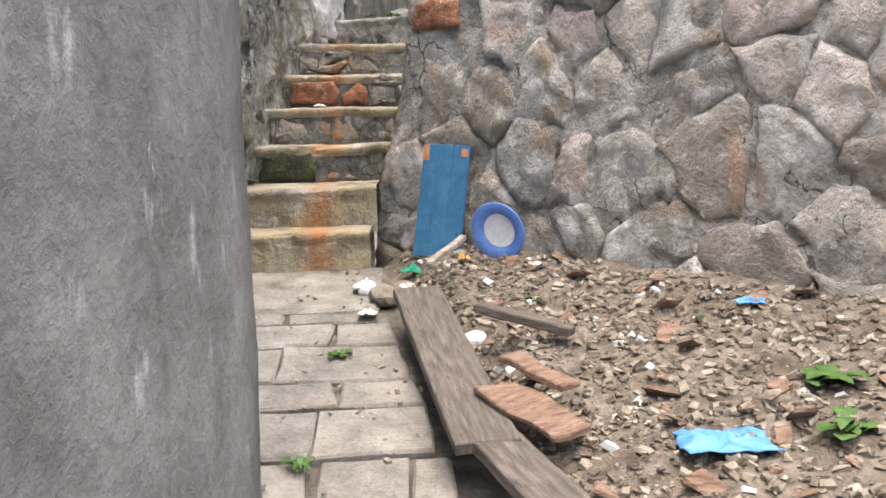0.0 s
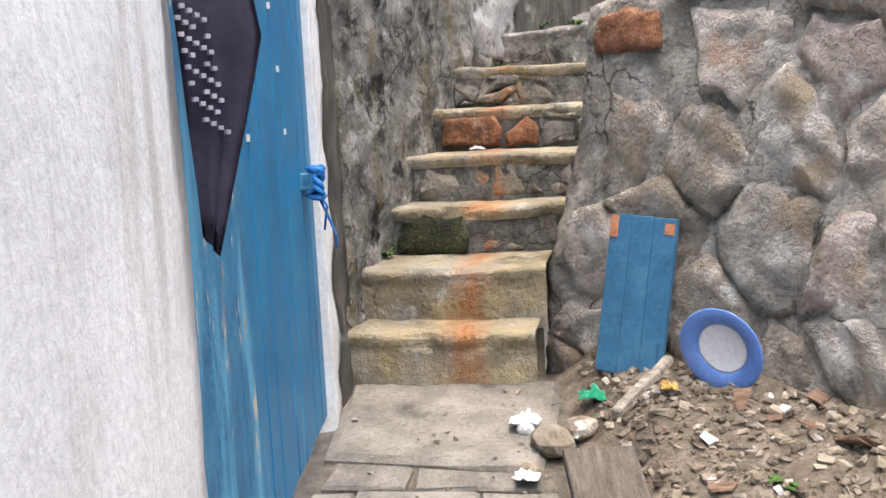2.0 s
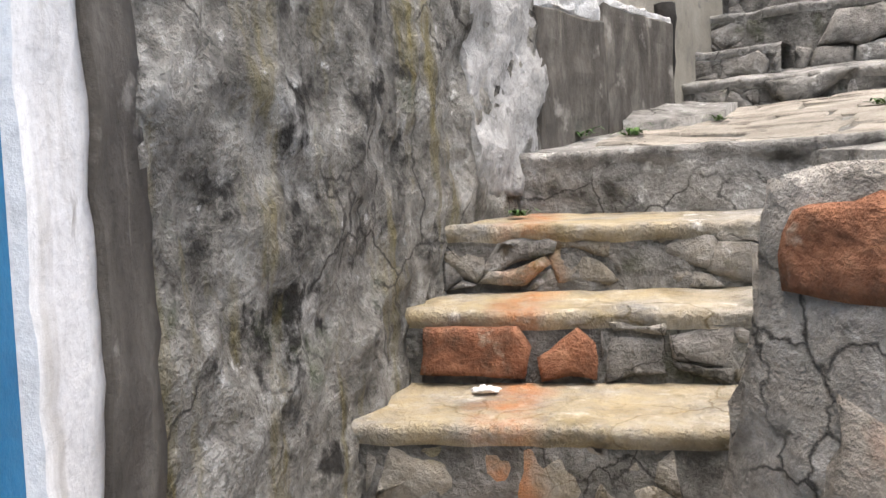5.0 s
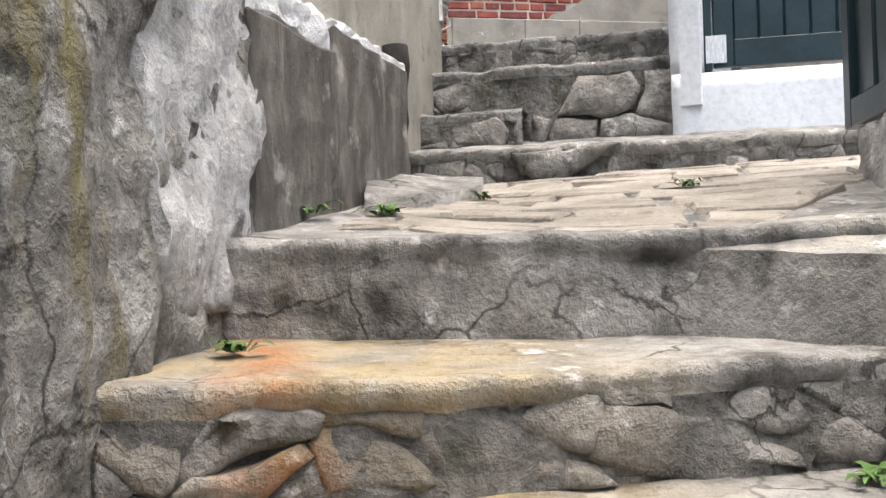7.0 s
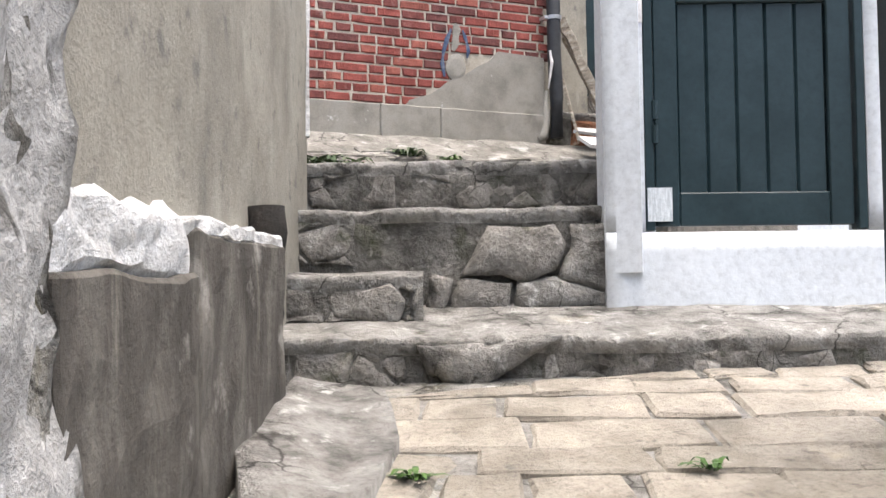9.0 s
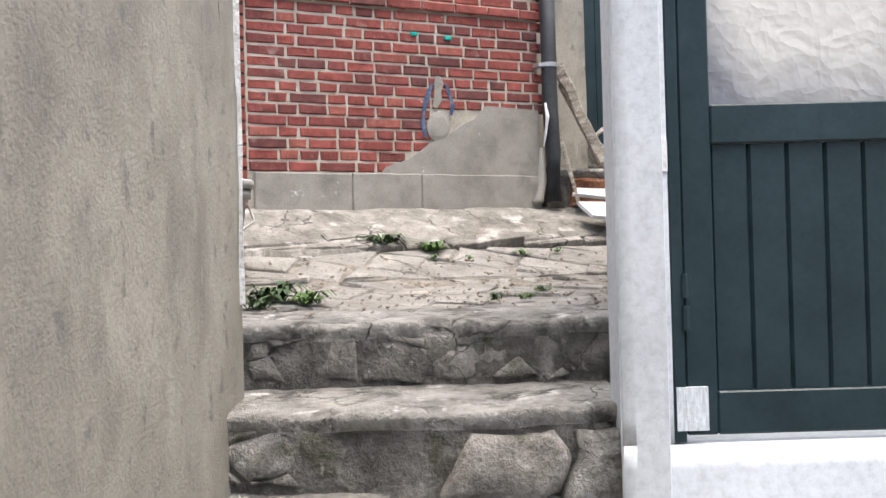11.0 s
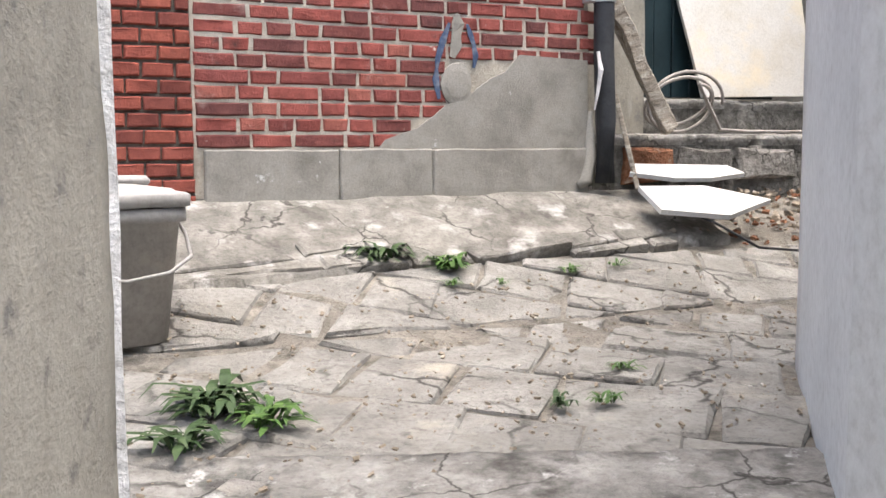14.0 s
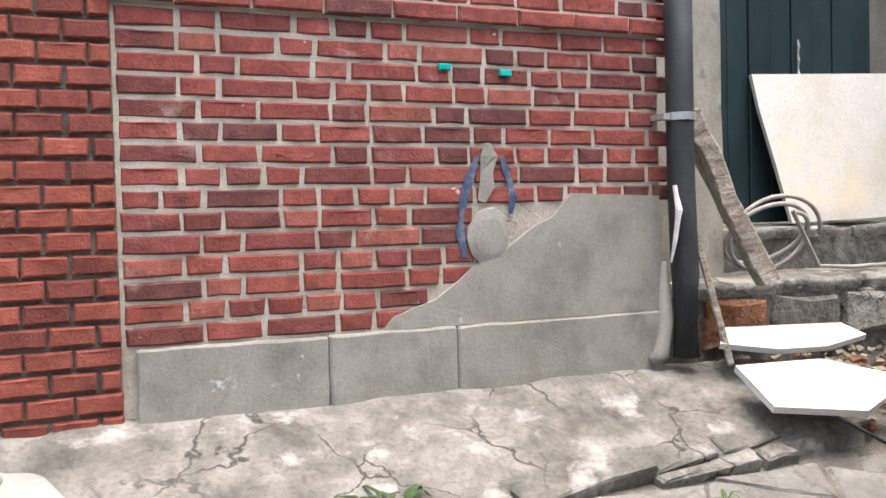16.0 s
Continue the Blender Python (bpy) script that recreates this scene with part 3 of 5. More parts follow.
ground = sheet("ground", -60, 60, -60, 60, lambda x, y: -0.12, -0.4, "joint", "dark trodden earth around the houses", "ground", res=8)
path_bed = sheet("pavement_lower", -1.3, 0.9, -3.0, 4.5, lambda x, y: low_z(x, y) - 0.03 + 0.012 * fbm(x, y, 6), -0.3, "joint",
                 "sloping path of grey stone slabs with dirty joints", "path", res=0.06)

# left side, lower path: grey wall, whitewashed wall, doorway, mossy wall beside the stair
rough_wall("wall_grey", (-0.62, -3.0), (-0.28, 1.32), -0.3, 4.2, 0.3, "concrete", "smooth grey cement wall with pale scratches", amp=0.006, res=0.09)
rough_wall("wall_white", (-0.30, 1.34), (-0.63, 2.44), -0.1, 4.2, 0.25, "white", "whitewashed plaster wall with grey run marks", amp=0.008, res=0.07)
rough_wall("wall_over_door", (-0.65, 2.47), (-0.965, 4.0), 2.75, 4.2, 0.25, "white", "whitewashed wall above the blue door", amp=0.008, res=0.09)
rough_wall("wall_door_pier", (-0.955, 3.99), (-0.985, 4.16), 0.5, 4.2, 0.25, "white", "worn white door jamb with grey patches", amp=0.012, res=0.04, freq=6)
rough_wall("wall_dark_strip", (-0.975, 4.165), (-0.99, 4.32), 0.5, 4.2, 0.3, "darkplaster", "dark weathered strip of plaster beside the jamb", amp=0.015, res=0.04, freq=6)
rough_wall("wall_stair_left", (-1.00, 4.30), (-0.86, 5.35), 0.6, 4.4, 0.4, "mosswall", "damp mossy stone and plaster wall", amp=0.035, res=0.03, freq=5)
rough_wall("wall_stair_left_upper", (-0.87, 5.33), (-0.60, 6.38), 1.2, 4.4, 0.4, "mosswall", "damp mossy wall with peeling pale plaster", amp=0.035, res=0.03, freq=5)

# left side, upper part
A0, A1 = (-0.615, 6.36), (0.27, 8.45)
rough_wall("wall_left_render", A0, A1, 2.0, 5.6, 0.25, "render", "beige cement render with dark run marks", amp=0.008, res=0.08)
rough_wall("wall_left_end", (0.27, 8.452), (-0.3, 8.70), 2.8, 5.6, 0.2, "render", "return of the rendered wall", amp=0.006, res=0.1)

# retaining wall of rubble: mortar face, its stones are laid on below
RW0, RW1 = (-0.34, 4.64), (2.45, 1.85)


def retaining_top(x):
    return 2.13 + 0.57 * min(1, max(0, (x - 0.36) / 0.45)) + 0.04 * noise.noise(Vector((x * 4, 0, 0)))


def rubble_end(z):
    return 0.27 * min(1.0, max(0.0, (z - 1.05) / 1.0)) + 0.02 * noise.noise(Vector((0, 0, z * 7)))


stone_wall = rough_wall("wall_rubble", RW0, RW1, 0.2, 2.7, 0.45, "mortar", "tall retaining wall of mortared rubble stones", amp=0.030, res=0.035, freq=5, top=retaining_top, lean=0.03, start=rubble_end)
stair_side = rough_wall("wall_rubble_stair", (-0.20, 5.36), (-0.335, 4.645), 0.6, 2.0, 0.30, "mortar", "side of the rubble wall along the stair", amp=0.03, res=0.04, freq=5,
                        top=lambda x: 1.40 + 0.62 * min(1, max(0, (x - 0.45) / 0.2)), lean=0.16)
rough_wall("wall_parapet_near", (0.68, 5.78), (0.72, 4.4), 1.6, 2.50, 0.35, "palepeel", "low rough parapet smeared with pale cement", amp=0.03, res=0.04, freq=5)
rough_wall("wall_landing_right", (1.19, 6.76), (0.68, 5.78), 1.6, 2.545, 0.35, "palepeel", "low rough parapet smeared with pale cement", amp=0.03, res=0.04, freq=5)

# upper frame: S runs across the upper steps, T along the way up
UO, US, UT = Vector((0.6, 7.6, 0)), Vector((0.92, -0.39, 0)), Vector((0.39, 0.92, 0))


def up(s, t, z=0.0):
    return UO + US * s + UT * t + Vector((0, 0, z))


UP = Matrix(((US.x, UT.x, 0, UO.x), (US.y, UT.y, 0, UO.y), (0, 0, 1, 0), (0, 0, 0, 1)))

# landing and patio beds
landing_edge = [(-0.78, 6.36), (-0.43, 6.21), (-0.09, 6.14), (0.15, 5.98), (0.42, 5.60), (1.3, 6.55), (2.1, 7.1), (2.1, 7.75), (0.3, 8.0), (0.0, 7.9)]


def ring_block(poly, top_f, bottom, amp=0.012):
    """A solid with the outline poly, its top cut fine and laid to top_f."""
    b = bmesh.new()
    vs = [b.verts.new((x, y, 0)) for x, y in poly]
    b.faces.new(vs)
    bmesh.ops.triangulate(b, faces=b.faces)
    for _ in range(4):
        bmesh.ops.subdivide_edges(b, edges=[e for e in b.edges if e.calc_length() > 0.1], cuts=1)
        bmesh.ops.triangulate(b, faces=b.faces)
    rim = [e for e in b.edges if e.is_boundary]
    for v in b.verts:
        v.co.z = top_f(v.co.x, v.co.y) + amp * fbm(v.co.x, v.co.y, 5)
    ext = bmesh.ops.extrude_edge_only(b, edges=rim)
    for v in ext["geom"]:
        if isinstance(v, bmesh.types.BMVert):
            v.co.z = bottom
    return b


landing_bed = tagged(finish("pavement_landing", ring_block(landing_edge, lambda x, y: landing_z(x, y) - 0.012, 1.4, 0.008), "step"),
                     "landing of sandy stone slabs bedded in worn mortar", "landing", kind="structure")
pa = [tuple(up(-0.95, 0.84).xy), tuple(up(0.7, 0.84).xy), (2.2, 8.7), (4.6, 9.4), (4.6, 11.6), (-0.9, 11.0), (-0.9, 8.9)]
patio_bed = tagged(finish("pavement_patio", ring_block(pa, lambda x, y: patio_z(x, y) - 0.012, 2.3, 0.008), "sand"),
                   "yard of cracked sandstone slabs rising to the brick wall", "yard", kind="structure")

# white wall with the dark green door, at the head of the landing
D0 = up(0.375, 0.35)
D1 = up(1.35, 0.35)
rough_wall("wall_white_base", tuple(D0.xy), tuple(D1.xy), 2.3, 2.93, 0.16, "postpaint", "pale painted wall below the green door", amp=0.004, res=0.06)
rough_wall("wall_white_post", tuple(D0.xy), tuple(up(0.505, 0.35).xy), 2.932, 5.6, 0.15, "postpaint", "pale blue-white painted door post", amp=0.0012, res=0.07)
rough_wall("wall_white_right", tuple(up(1.235, 0.35).xy), tuple(D1.xy), 2.932, 5.6, 0.15, "postpaint", "pale painted wall beside the green door", amp=0.004, res=0.09)
rough_wall("wall_over_green_door", tuple(up(0.507, 0.352).xy), tuple(up(1.233, 0.352).xy), 5.0, 5.6, 0.15, "postpaint", "pale painted wall over the green door", amp=0.004, res=0.1)
rough_wall("wall_reveal", (2.12, 8.97), tuple(up(0.372, 0.362).xy), 2.8, 5.6, 0.12, "postpaint", "smooth pale grey painted side wall", amp=0.001, res=0.15)
rough_wall("wall_reveal_back", (3.9, 9.2), (2.14, 8.99), 2.8, 5.6, 0.15, "postpaint", "back of the pale painted house", amp=0.004, res=0.15)

# brick wall: mortar body; skirting; the wall goes on behind the rendered house
BY = 10.575
rough_wall("wall_brick", (-0.9, BY - 0.003), (2.47, BY - 0.003), 3.2, 5.9, 0.3, "brickmortar", "red brick wall with pale mortar joints", amp=0.004, res=0.08)
brick_wall = bpy.data.objects["wall_brick"]


def skirt_profile(name, x0, x1, z0, z1, proud, material, label, seed):
    b = rough_box(x0, x1, BY - proud, BY + 0.03, z0, z1, amp=0.005, cuts=7, seed=seed, bev=0.006)
    return tagged(finish(name, b, material), label, "skirting", kind="structure")


skirt_profile("trim_skirting", 0.775, 1.30, 3.45, 3.885, 0.030, "skirt", "grey cement skirting along the brick wall", 1)
skirt_profile("trim_skirting_middle", 1.303, 1.70, 3.45, 3.885, 0.034, "skirt", "grey cement skirting, newer coat", 2)
skirt_profile("trim_skirting_end", 1.703, 2.46, 3.45, 3.885, 0.034, "skirt", "grey cement skirting curving into the ground", 3)

# the yard's far corner: a column, a dark door, two broad steps
rough_wall("wall_column", (2.60, 10.86), (2.99, 10.86), 3.4, 5.9, 0.3, "render", "beige cement column beside a dark door", amp=0.006, res=0.08)
rough_wall("wall_far", (2.4, 11.9), (4.8, 11.7), 3.4, 5.9, 0.2, "render", "plain rendered wall closing the yard", amp=0.01, res=0.2)
rough_wall("wall_far_side", (4.6, 11.9), (4.5, 9.0), 2.8, 5.9, 0.2, "render", "plain rendered wall closing the yard", amp=0.01, res=0.2)


# ---- stairs ----
def step_block(x0, x1, yf, yb, z, base, seed, skew=0.0, rise=0.012):
    """A worn step: a chipped mortar lip and a flat tread over a rougher, set-back riser (second material)."""
    n, rows = max(14, int((x1 - x0) / 0.02)), []
    prof = [(0.024 - 0.001 * k, base + (z - 0.05 - base) * k / 7) for k in range(8)]
    prof += [(0.008, z - 0.040), (0.0, z - 0.020), (0.001, z - 0.006), (0.010, z)]
    flat = (0.06, 0.13, 0.22, 0.34, 0.48, 0.64, 0.82, 1.0)
    lip = len(prof)
    b = bmesh.new()
    for i in range(n + 1):
        x = x0 + (x1 - x0) * i / n
        chip = max(0.0, noise.noise(Vector((x * 6, seed, 2.0))) - 0.12) + 0.6 * max(0.0, noise.noise(Vector((x * 15, seed, 5.0))) - 0.2)
        f = yf + skew * (x - x0) + 0.016 * fbm(x, seed, 2.2, 1.0) - 0.014 * math.sin(3.14 * i / n) + 0.007 * noise.noise(Vector((x * 22, seed, 0)))
        sag = -0.010 * math.sin(3.14 * i / n) + 0.010 * fbm(x, seed + 5, 3.0)
        col = []
        for k, (d, h) in enumerate(prof):
            w = Vector((x * 9, h * 9 + seed, z))
            rough = 0.016 * noise.noise(w) + 0.010 * noise.noise(w * 2.7)
            y = f + d + (rough if k < 8 else 0.05 * chip + 0.3 * rough)
            zz = h + (sag - 0.05 * chip * (k == lip - 1) - 0.03 * chip * (k == lip - 2) if k >= 7 else 0.0)
            col.append(b.verts.new((x, y, zz)))
        for d in flat:
            y = f + 0.012 + (yb - f - 0.012) * d
            w = Vector((x * 6, y * 6 + seed, z))
            col.append(b.verts.new((x, y, z + rise * d + sag * (1 - d) + 0.007 * noise.noise(w) + 0.004 * noise.noise(w * 3.3))))
        rows.append(col)
    for c0, c1 in zip(rows, rows[1:]):
        for k in range(len(c0) - 1):
            fc = b.faces.new((c0[k], c1[k], c1[k + 1], c0[k + 1]))
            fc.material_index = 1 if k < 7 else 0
    for c0, c1 in zip(rows, rows[1:]):
        lo0, lo1 = c0[-1], c1[-1]
        b.faces.new((lo0, lo1, b.verts.new((lo1.co.x, lo1.co.y, base)), b.verts.new((lo0.co.x, lo0.co.y, base))))
    return b


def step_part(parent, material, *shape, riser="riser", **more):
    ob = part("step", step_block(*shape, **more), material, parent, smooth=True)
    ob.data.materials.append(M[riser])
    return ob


stairs = empty("stairs_lower", Matrix(), "steep worn stone stair with a rusty water stain", "stairs", kind="structure")
LOW = [  # front edge, height, left end, right end
    (4.27, 1.05, -1.02, -0.325), (4.46, 1.25, -1.02, -0.30), (4.80, 1.45, -1.02, -0.20), (5.00, 1.65, -1.0, 0.60),
    (5.33, 1.85, -0.95, 0.74), (5.60, 2.05, -0.92, 0.74)]
for i, (yf, z, x0, x1) in enumerate(LOW):
    yb = LOW[i + 1][0] + 0.12 if i < 5 else 6.35
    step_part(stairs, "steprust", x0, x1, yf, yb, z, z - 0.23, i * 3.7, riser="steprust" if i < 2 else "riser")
# nose of the landing
step_part(stairs, "step", -0.80, 0.74, 6.22, 6.5, 2.262, 2.0, 31.0, skew=-0.33, riser="step")


def riser_stones(parent, x0, x1, yf, z0, z1, cols, rows, r, materials=("stepstone",), m=None, proud=0.0):
    """Broken stones fitted closely into a riser."""
    for k, poly in enumerate(cells(x1 - x0, z1 - z0, cols, rows, 0.42, r)):
        poly = shrink([(x0 + a, z0 + c) for a, c in poly], r.uniform(0.001, 0.005))
        ob = piece("stone", poly, -0.06, proud + r.uniform(-0.006, 0.008), r.choice(materials), parent, r, edge=0.008, rough=0.012, tilt=0.06, dome=0.003, fine=0.010)
        ob.matrix_basis = (m or Matrix()) @ wall_pose((0, yf), (1, yf))


def riser_stone(parent, poly, yf, material, proud=0.012, base=-0.08):
    ob = piece("stone", poly, base, proud, material, parent, rng, edge=0.016, rough=0.010, tilt=0.05, dome=0.006, fine=0.012)
    ob.matrix_basis = wall_pose((0, yf), (1, yf))


riser_stone(stairs, [(-0.93, 1.27), (-0.64, 1.265), (-0.62, 1.33), (-0.64, 1.405), (-0.80, 1.41), (-0.92, 1.39)], 4.80, "mossstone", 0.018)
riser_stones(stairs, -0.60, -0.24, 4.81, 1.27, 1.405, 2, 1, rng, ("stonerust",))
riser_stones(stairs, -0.88, -0.22, 5.00, 1.475, 1.605, 4, 1, rng, ("stonerust", "stonerust", "mossstone"))
riser_stones(stairs, -0.38, 0.60, 5.33, 1.675, 1.805, 5, 2, rng, ("stonerust", "stepstone"))
riser_stones(stairs, -0.82, 0.68, 5.60, 1.87, 2.005, 6, 2, rng, ("stonerust", "stepstone"))
# the orange bricks
for poly in ([(-0.83, 1.685), (-0.58, 1.675), (-0.55, 1.74), (-0.57, 1.80), (-0.82, 1.80)], [(-0.53, 1.675), (-0.40, 1.675), (-0.385, 1.75), (-0.44, 1.80), (-0.53, 1.73)]):
    ob = piece("brick", poly, -0.06, 0.014, "rust", stairs, rng, edge=0.012, rough=0.010, tilt=0.05, fine=0.009)
    ob.matrix_basis = wall_pose((0, 5.32), (1, 5.32))
# the landing's riser: one long stone, then cement
skewed = pose(-0.1, 6.11, 0, 0, 0, -18.3)
for poly, mt in (([(-0.50, 2.075), (-0.10, 2.07), (0.02, 2.10), (0.0, 2.18), (-0.08, 2.195), (-0.46, 2.185)], "stepstone"),):
    ob = piece("stone", poly, -0.06, 0.030, mt, stairs, rng, edge=0.014, rough=0.010, tilt=0.03, fine=0.012)
    ob.matrix_basis = skewed @ wall_pose((0, -0.03), (1, -0.03))

# ---- upper steps ----
upper = empty("stairs_upper", UP, "broken stone steps up to the yard", "stairs", kind="structure")
for s0, s1, t0, t1, z, base, sd, rs_ in ((-0.72, 1.3, -0.06, 0.60, 2.63, 2.3, 3.0, 0.10), (-0.72, -0.22, 0.16, 0.62, 2.81, 2.5, 8.0, 0.012),
                                         (-0.72, 0.42, 0.42, 1.0, 3.03, 2.6, 12.0, 0.012), (-0.90, 0.62, 0.80, 1.15, 3.235, 2.8, 17.0, 0.012)):
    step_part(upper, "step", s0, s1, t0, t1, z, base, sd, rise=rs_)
riser_stones(upper, -0.60, -0.26, -0.05, 2.42, 2.585, 2, 1, rng)
riser_stones(upper, 0.12, 0.95, -0.05, 2.44, 2.57, 5, 1, rng)
riser_stones(upper, -0.66, -0.24, 0.17, 2.65, 2.765, 2, 1, rng, proud=0.01)
riser_stones(upper, -0.66, -0.20, 0.43, 2.84, 2.985, 3, 1, rng)
riser_stones(upper, -0.66, 0.45, 0.80, 3.05, 3.185, 6, 1, rng, proud=-0.004)
riser_stone(upper, [(-0.25, 2.61), (-0.22, 2.52), (-0.07, 2.475), (0.01, 2.52), (0.16, 2.62)], -0.06, "step", 0.02)
for poly, mt in (([(-0.09, 2.80), (0.12, 2.785), (0.21, 2.81), (0.255, 2.90), (0.22, 2.955), (0.0, 2.965)], "stepstone"), ([(0.22, 2.79), (0.42, 2.74), (0.42, 2.96), (0.26, 2.965), (0.27, 2.89)], "step"),
                 ([(-0.15, 2.66), (0.06, 2.66), (0.07, 2.775), (-0.10, 2.795)], "stepstone"), ([(0.08, 2.67), (0.43, 2.68), (0.42, 2.73), (0.2, 2.785), (0.09, 2.77)], "step"), ([(-0.22, 2.68), (-0.16, 2.67), (-0.12, 2.79), (-0.20, 2.80)], "stepstone")):
    riser_stone(upper, poly, 0.40, mt, 0.02 + rng.uniform(-0.008, 0.008), -0.2)

# ledge: the dark plastered block against the rendered wall, with flaking lime above
ledge = empty("plaster_ledge", Matrix(), "dark stained plaster plinth with flaking white lime on top", "plinth", kind="structure")
L0, L1 = (-0.632, 6.395), (-0.105, 7.47)
LM = wall_pose(L0, L1)
LW = span(L0, L1)
b = rough_box(0, LW * 0.435, 2.2, 2.785, -0.10, 0.055, amp=0.012, cuts=10, seed=4)
part("plinth_front", b, "darkplaster", ledge, m=LM)
b = rough_box(LW * 0.44, LW, 2.3, 2.865, -0.10, 0.050, amp=0.010, cuts=10, seed=5)
part("plinth_back", b, "darkplaster", ledge, m=LM)
b = rough_box(-0.06, LW * 0.435, 2.775, 2.90, -0.12, 0.034, amp=0.020, cuts=14, freq=16, seed=6, bev=0.02)
part("lime_coat", b, "whitepatch", ledge, "flaking white lime", m=LM)
b = rough_box(LW * 0.44, LW * 0.99, 2.855, 2.89, -0.12, 0.044, amp=0.012, cuts=14, freq=18, seed=7, bev=0.006)
part("lime_coat", b, "whitepatch", ledge, "flaking white lime", m=LM)
rough_wall("wall_pale_corner", (-0.735, 5.80), (-0.575, 6.42), 2.12, 4.4, 0.2, "palepeel", "pale crumbling plaster at the corner", amp=0.032, res=0.03, freq=6)

# shaded hole beside the plinth, given as a solid near-black tube
stub = empty("hole_shade_tube", Matrix.Translation((-0.092, 7.515, 0)), "near-black tube standing for the shaded hole beside the plinth", "pipe")
b = tube([(0, 0, 2.45), (0, 0, 2.70), (0.002, 0.0, 2.90), (0.0, 0.004, 2.965)], [0.046, 0.046, 0.054, 0.050], 14)
part("pipe", b, "dark", stub, smooth=True)


# ---- doors ----
blue_door = empty("door_blue", wall_pose((-0.655, 2.47), (-0.965, 4.0)), "blue painted plank door with scuffs and faded edge", "door", kind="structure")
DW = span((-0.655, 2.47), (-0.965, 4.0))
n_boards = 11
for k in range(n_boards):
    w = (DW - 0.30) / n_boards
    x = 0.30 + k * w
    b = box(x + 0.002, x + w - 0.003, 0.84, 2.74, -0.06, -0.018 + 0.002 * math.sin(k * 2.1), 0.002)
    part("board", b, "bluefaded" if k < 2 else "blue", blue_door)
b = rough_box(0.0, 0.295, 0.55, 2.74, -0.07, -0.012, amp=0.004, cuts=8, seed=2)
part("door_frame", b, "bluefaded", blue_door, "flaking faded blue post")
for x, z in ((0.55, 1.93), (0.62, 1.72), (0.98, 2.05), (1.12, 2.18), (1.05, 1.9), (1.1, 1.74)):
    part("sticker", box(x, x + 0.010, z, z + 0.016, -0.019, -0.0125), "paper", blue_door, "scrap of white paper")

knot = empty("cord_knot", Matrix.Translation((-0.90, 3.80, 1.60)), "tangle of blue nylon cord tied to the door", "cord")
pts = [(0.02 * math.cos(a * 2.3) + 0.004 * math.sin(a * 5), 0.022 * math.sin(a * 1.9), 0.045 * math.cos(a * 0.83)) for a in [i * 0.35 for i in range(70)]]
part("knot", tube(pts, 0.009, 6), "bluerope", knot, smooth=True)
part("loose_end", tube([(0.0, 0.0, -0.03), (0.02, 0.02, -0.09), (0.035, 0.05, -0.16), (0.03, 0.06, -0.2)], 0.004, 6), "bluerope", knot, smooth=True)
part("loose_end", tube([(0.0, 0.01, -0.03), (0.03, 0.0, -0.07), (0.01, 0.02, -0.14)], 0.004, 6), "bluerope", knot, smooth=True)
part("hasp", box(-0.05, 0.0, -0.03, 0.03, -0.02, 0.03, 0.004), "bluefaded", knot)

# dark cloth bag hung beside the door
bag = empty("cloth_bag", wall_pose((-0.645, 2.385), (-0.535, 2.49)) @ Matrix.Diagonal((0.52, 1, 0.6, 1)), "navy cloth bag with white print hung beside the door", "bag")
b = bmesh.new()
rows = []
for j in range(15):
    z = 2.45 - 0.87 * j / 14
    left = 0.01 + 0.10 * (j / 14)
    right = 0.17 + 0.15 * j / 9 if j <= 9 else 0.32 - 0.17 * (j - 9) / 5
    if z > 2.1:
        right = 0.22
    rows.append([b.verts.new((left + (right - left) * i / 9, z - 0.03 * (i / 9), 0.045 + 0.014 * math.sin(i * 1.1 + j * 0.25) + 0.01 * noise.noise(Vector((i * 0.5, j * 0.5, 1))))) for i in range(10)])
for r0, r1 in zip(rows, rows[1:]):
    for i in range(9):
        b.faces.new((r0[i], r0[i + 1], r1[i + 1], r1[i]))
geom = bmesh.ops.solidify(b, geom=b.faces[:], thickness=0.006)
part("cloth", b, "navy", bag, smooth=True)
for j in range(8):
    for i in range(5):
        if (i * 3 + j * 5) % 7 == 0:
            continue
        x, z = 0.07 + 0.019 * i + 0.006 * j, 1.90 - 0.022 * j - 0.006 * i
        part("print_mark", box(x, x + 0.013, z, z + 0.006, 0.050, 0.0665), "ink", bag)

# dark green door
green = empty("door_green", Matrix.Translation(up(0.507, 0.36)) @ Matrix(((US.x, 0, -UT.x, 0), (US.y, 0, -UT.y, 0), (0, 1, 0, 0), (0, 0, 0, 1))),
              "dark green metal door with a patterned glass pane", "door", kind="structure")
GW = 0.726
for x0, x1, z0, z1 in ((0.0, 0.03, 2.935, 5.0), (GW - 0.03, GW, 2.935, 5.0)):
    part("door_frame", box(x0, x1, z0, z1, -0.05, 0.012, 0.003), "darkpaint", green)
part("door_frame", box(0.031, GW - 0.031, 4.94, 5.0, -0.05, 0.012, 0.003), "darkpaint", green)
for x0, x1, z0, z1 in ((0.036, 0.115, 2.95, 4.93), (GW - 0.115, GW - 0.036, 2.95, 4.93)):
    part("stile", box(x0, x1, z0, z1, -0.04, -0.004, 0.004), "darkpaint", green)
for z0, z1 in ((2.95, 3.06), (3.69, 3.79), (4.83, 4.93)):
    part("rail", box(0.116, GW - 0.116, z0, z1, -0.04, -0.004, 0.004), "darkpaint", green)
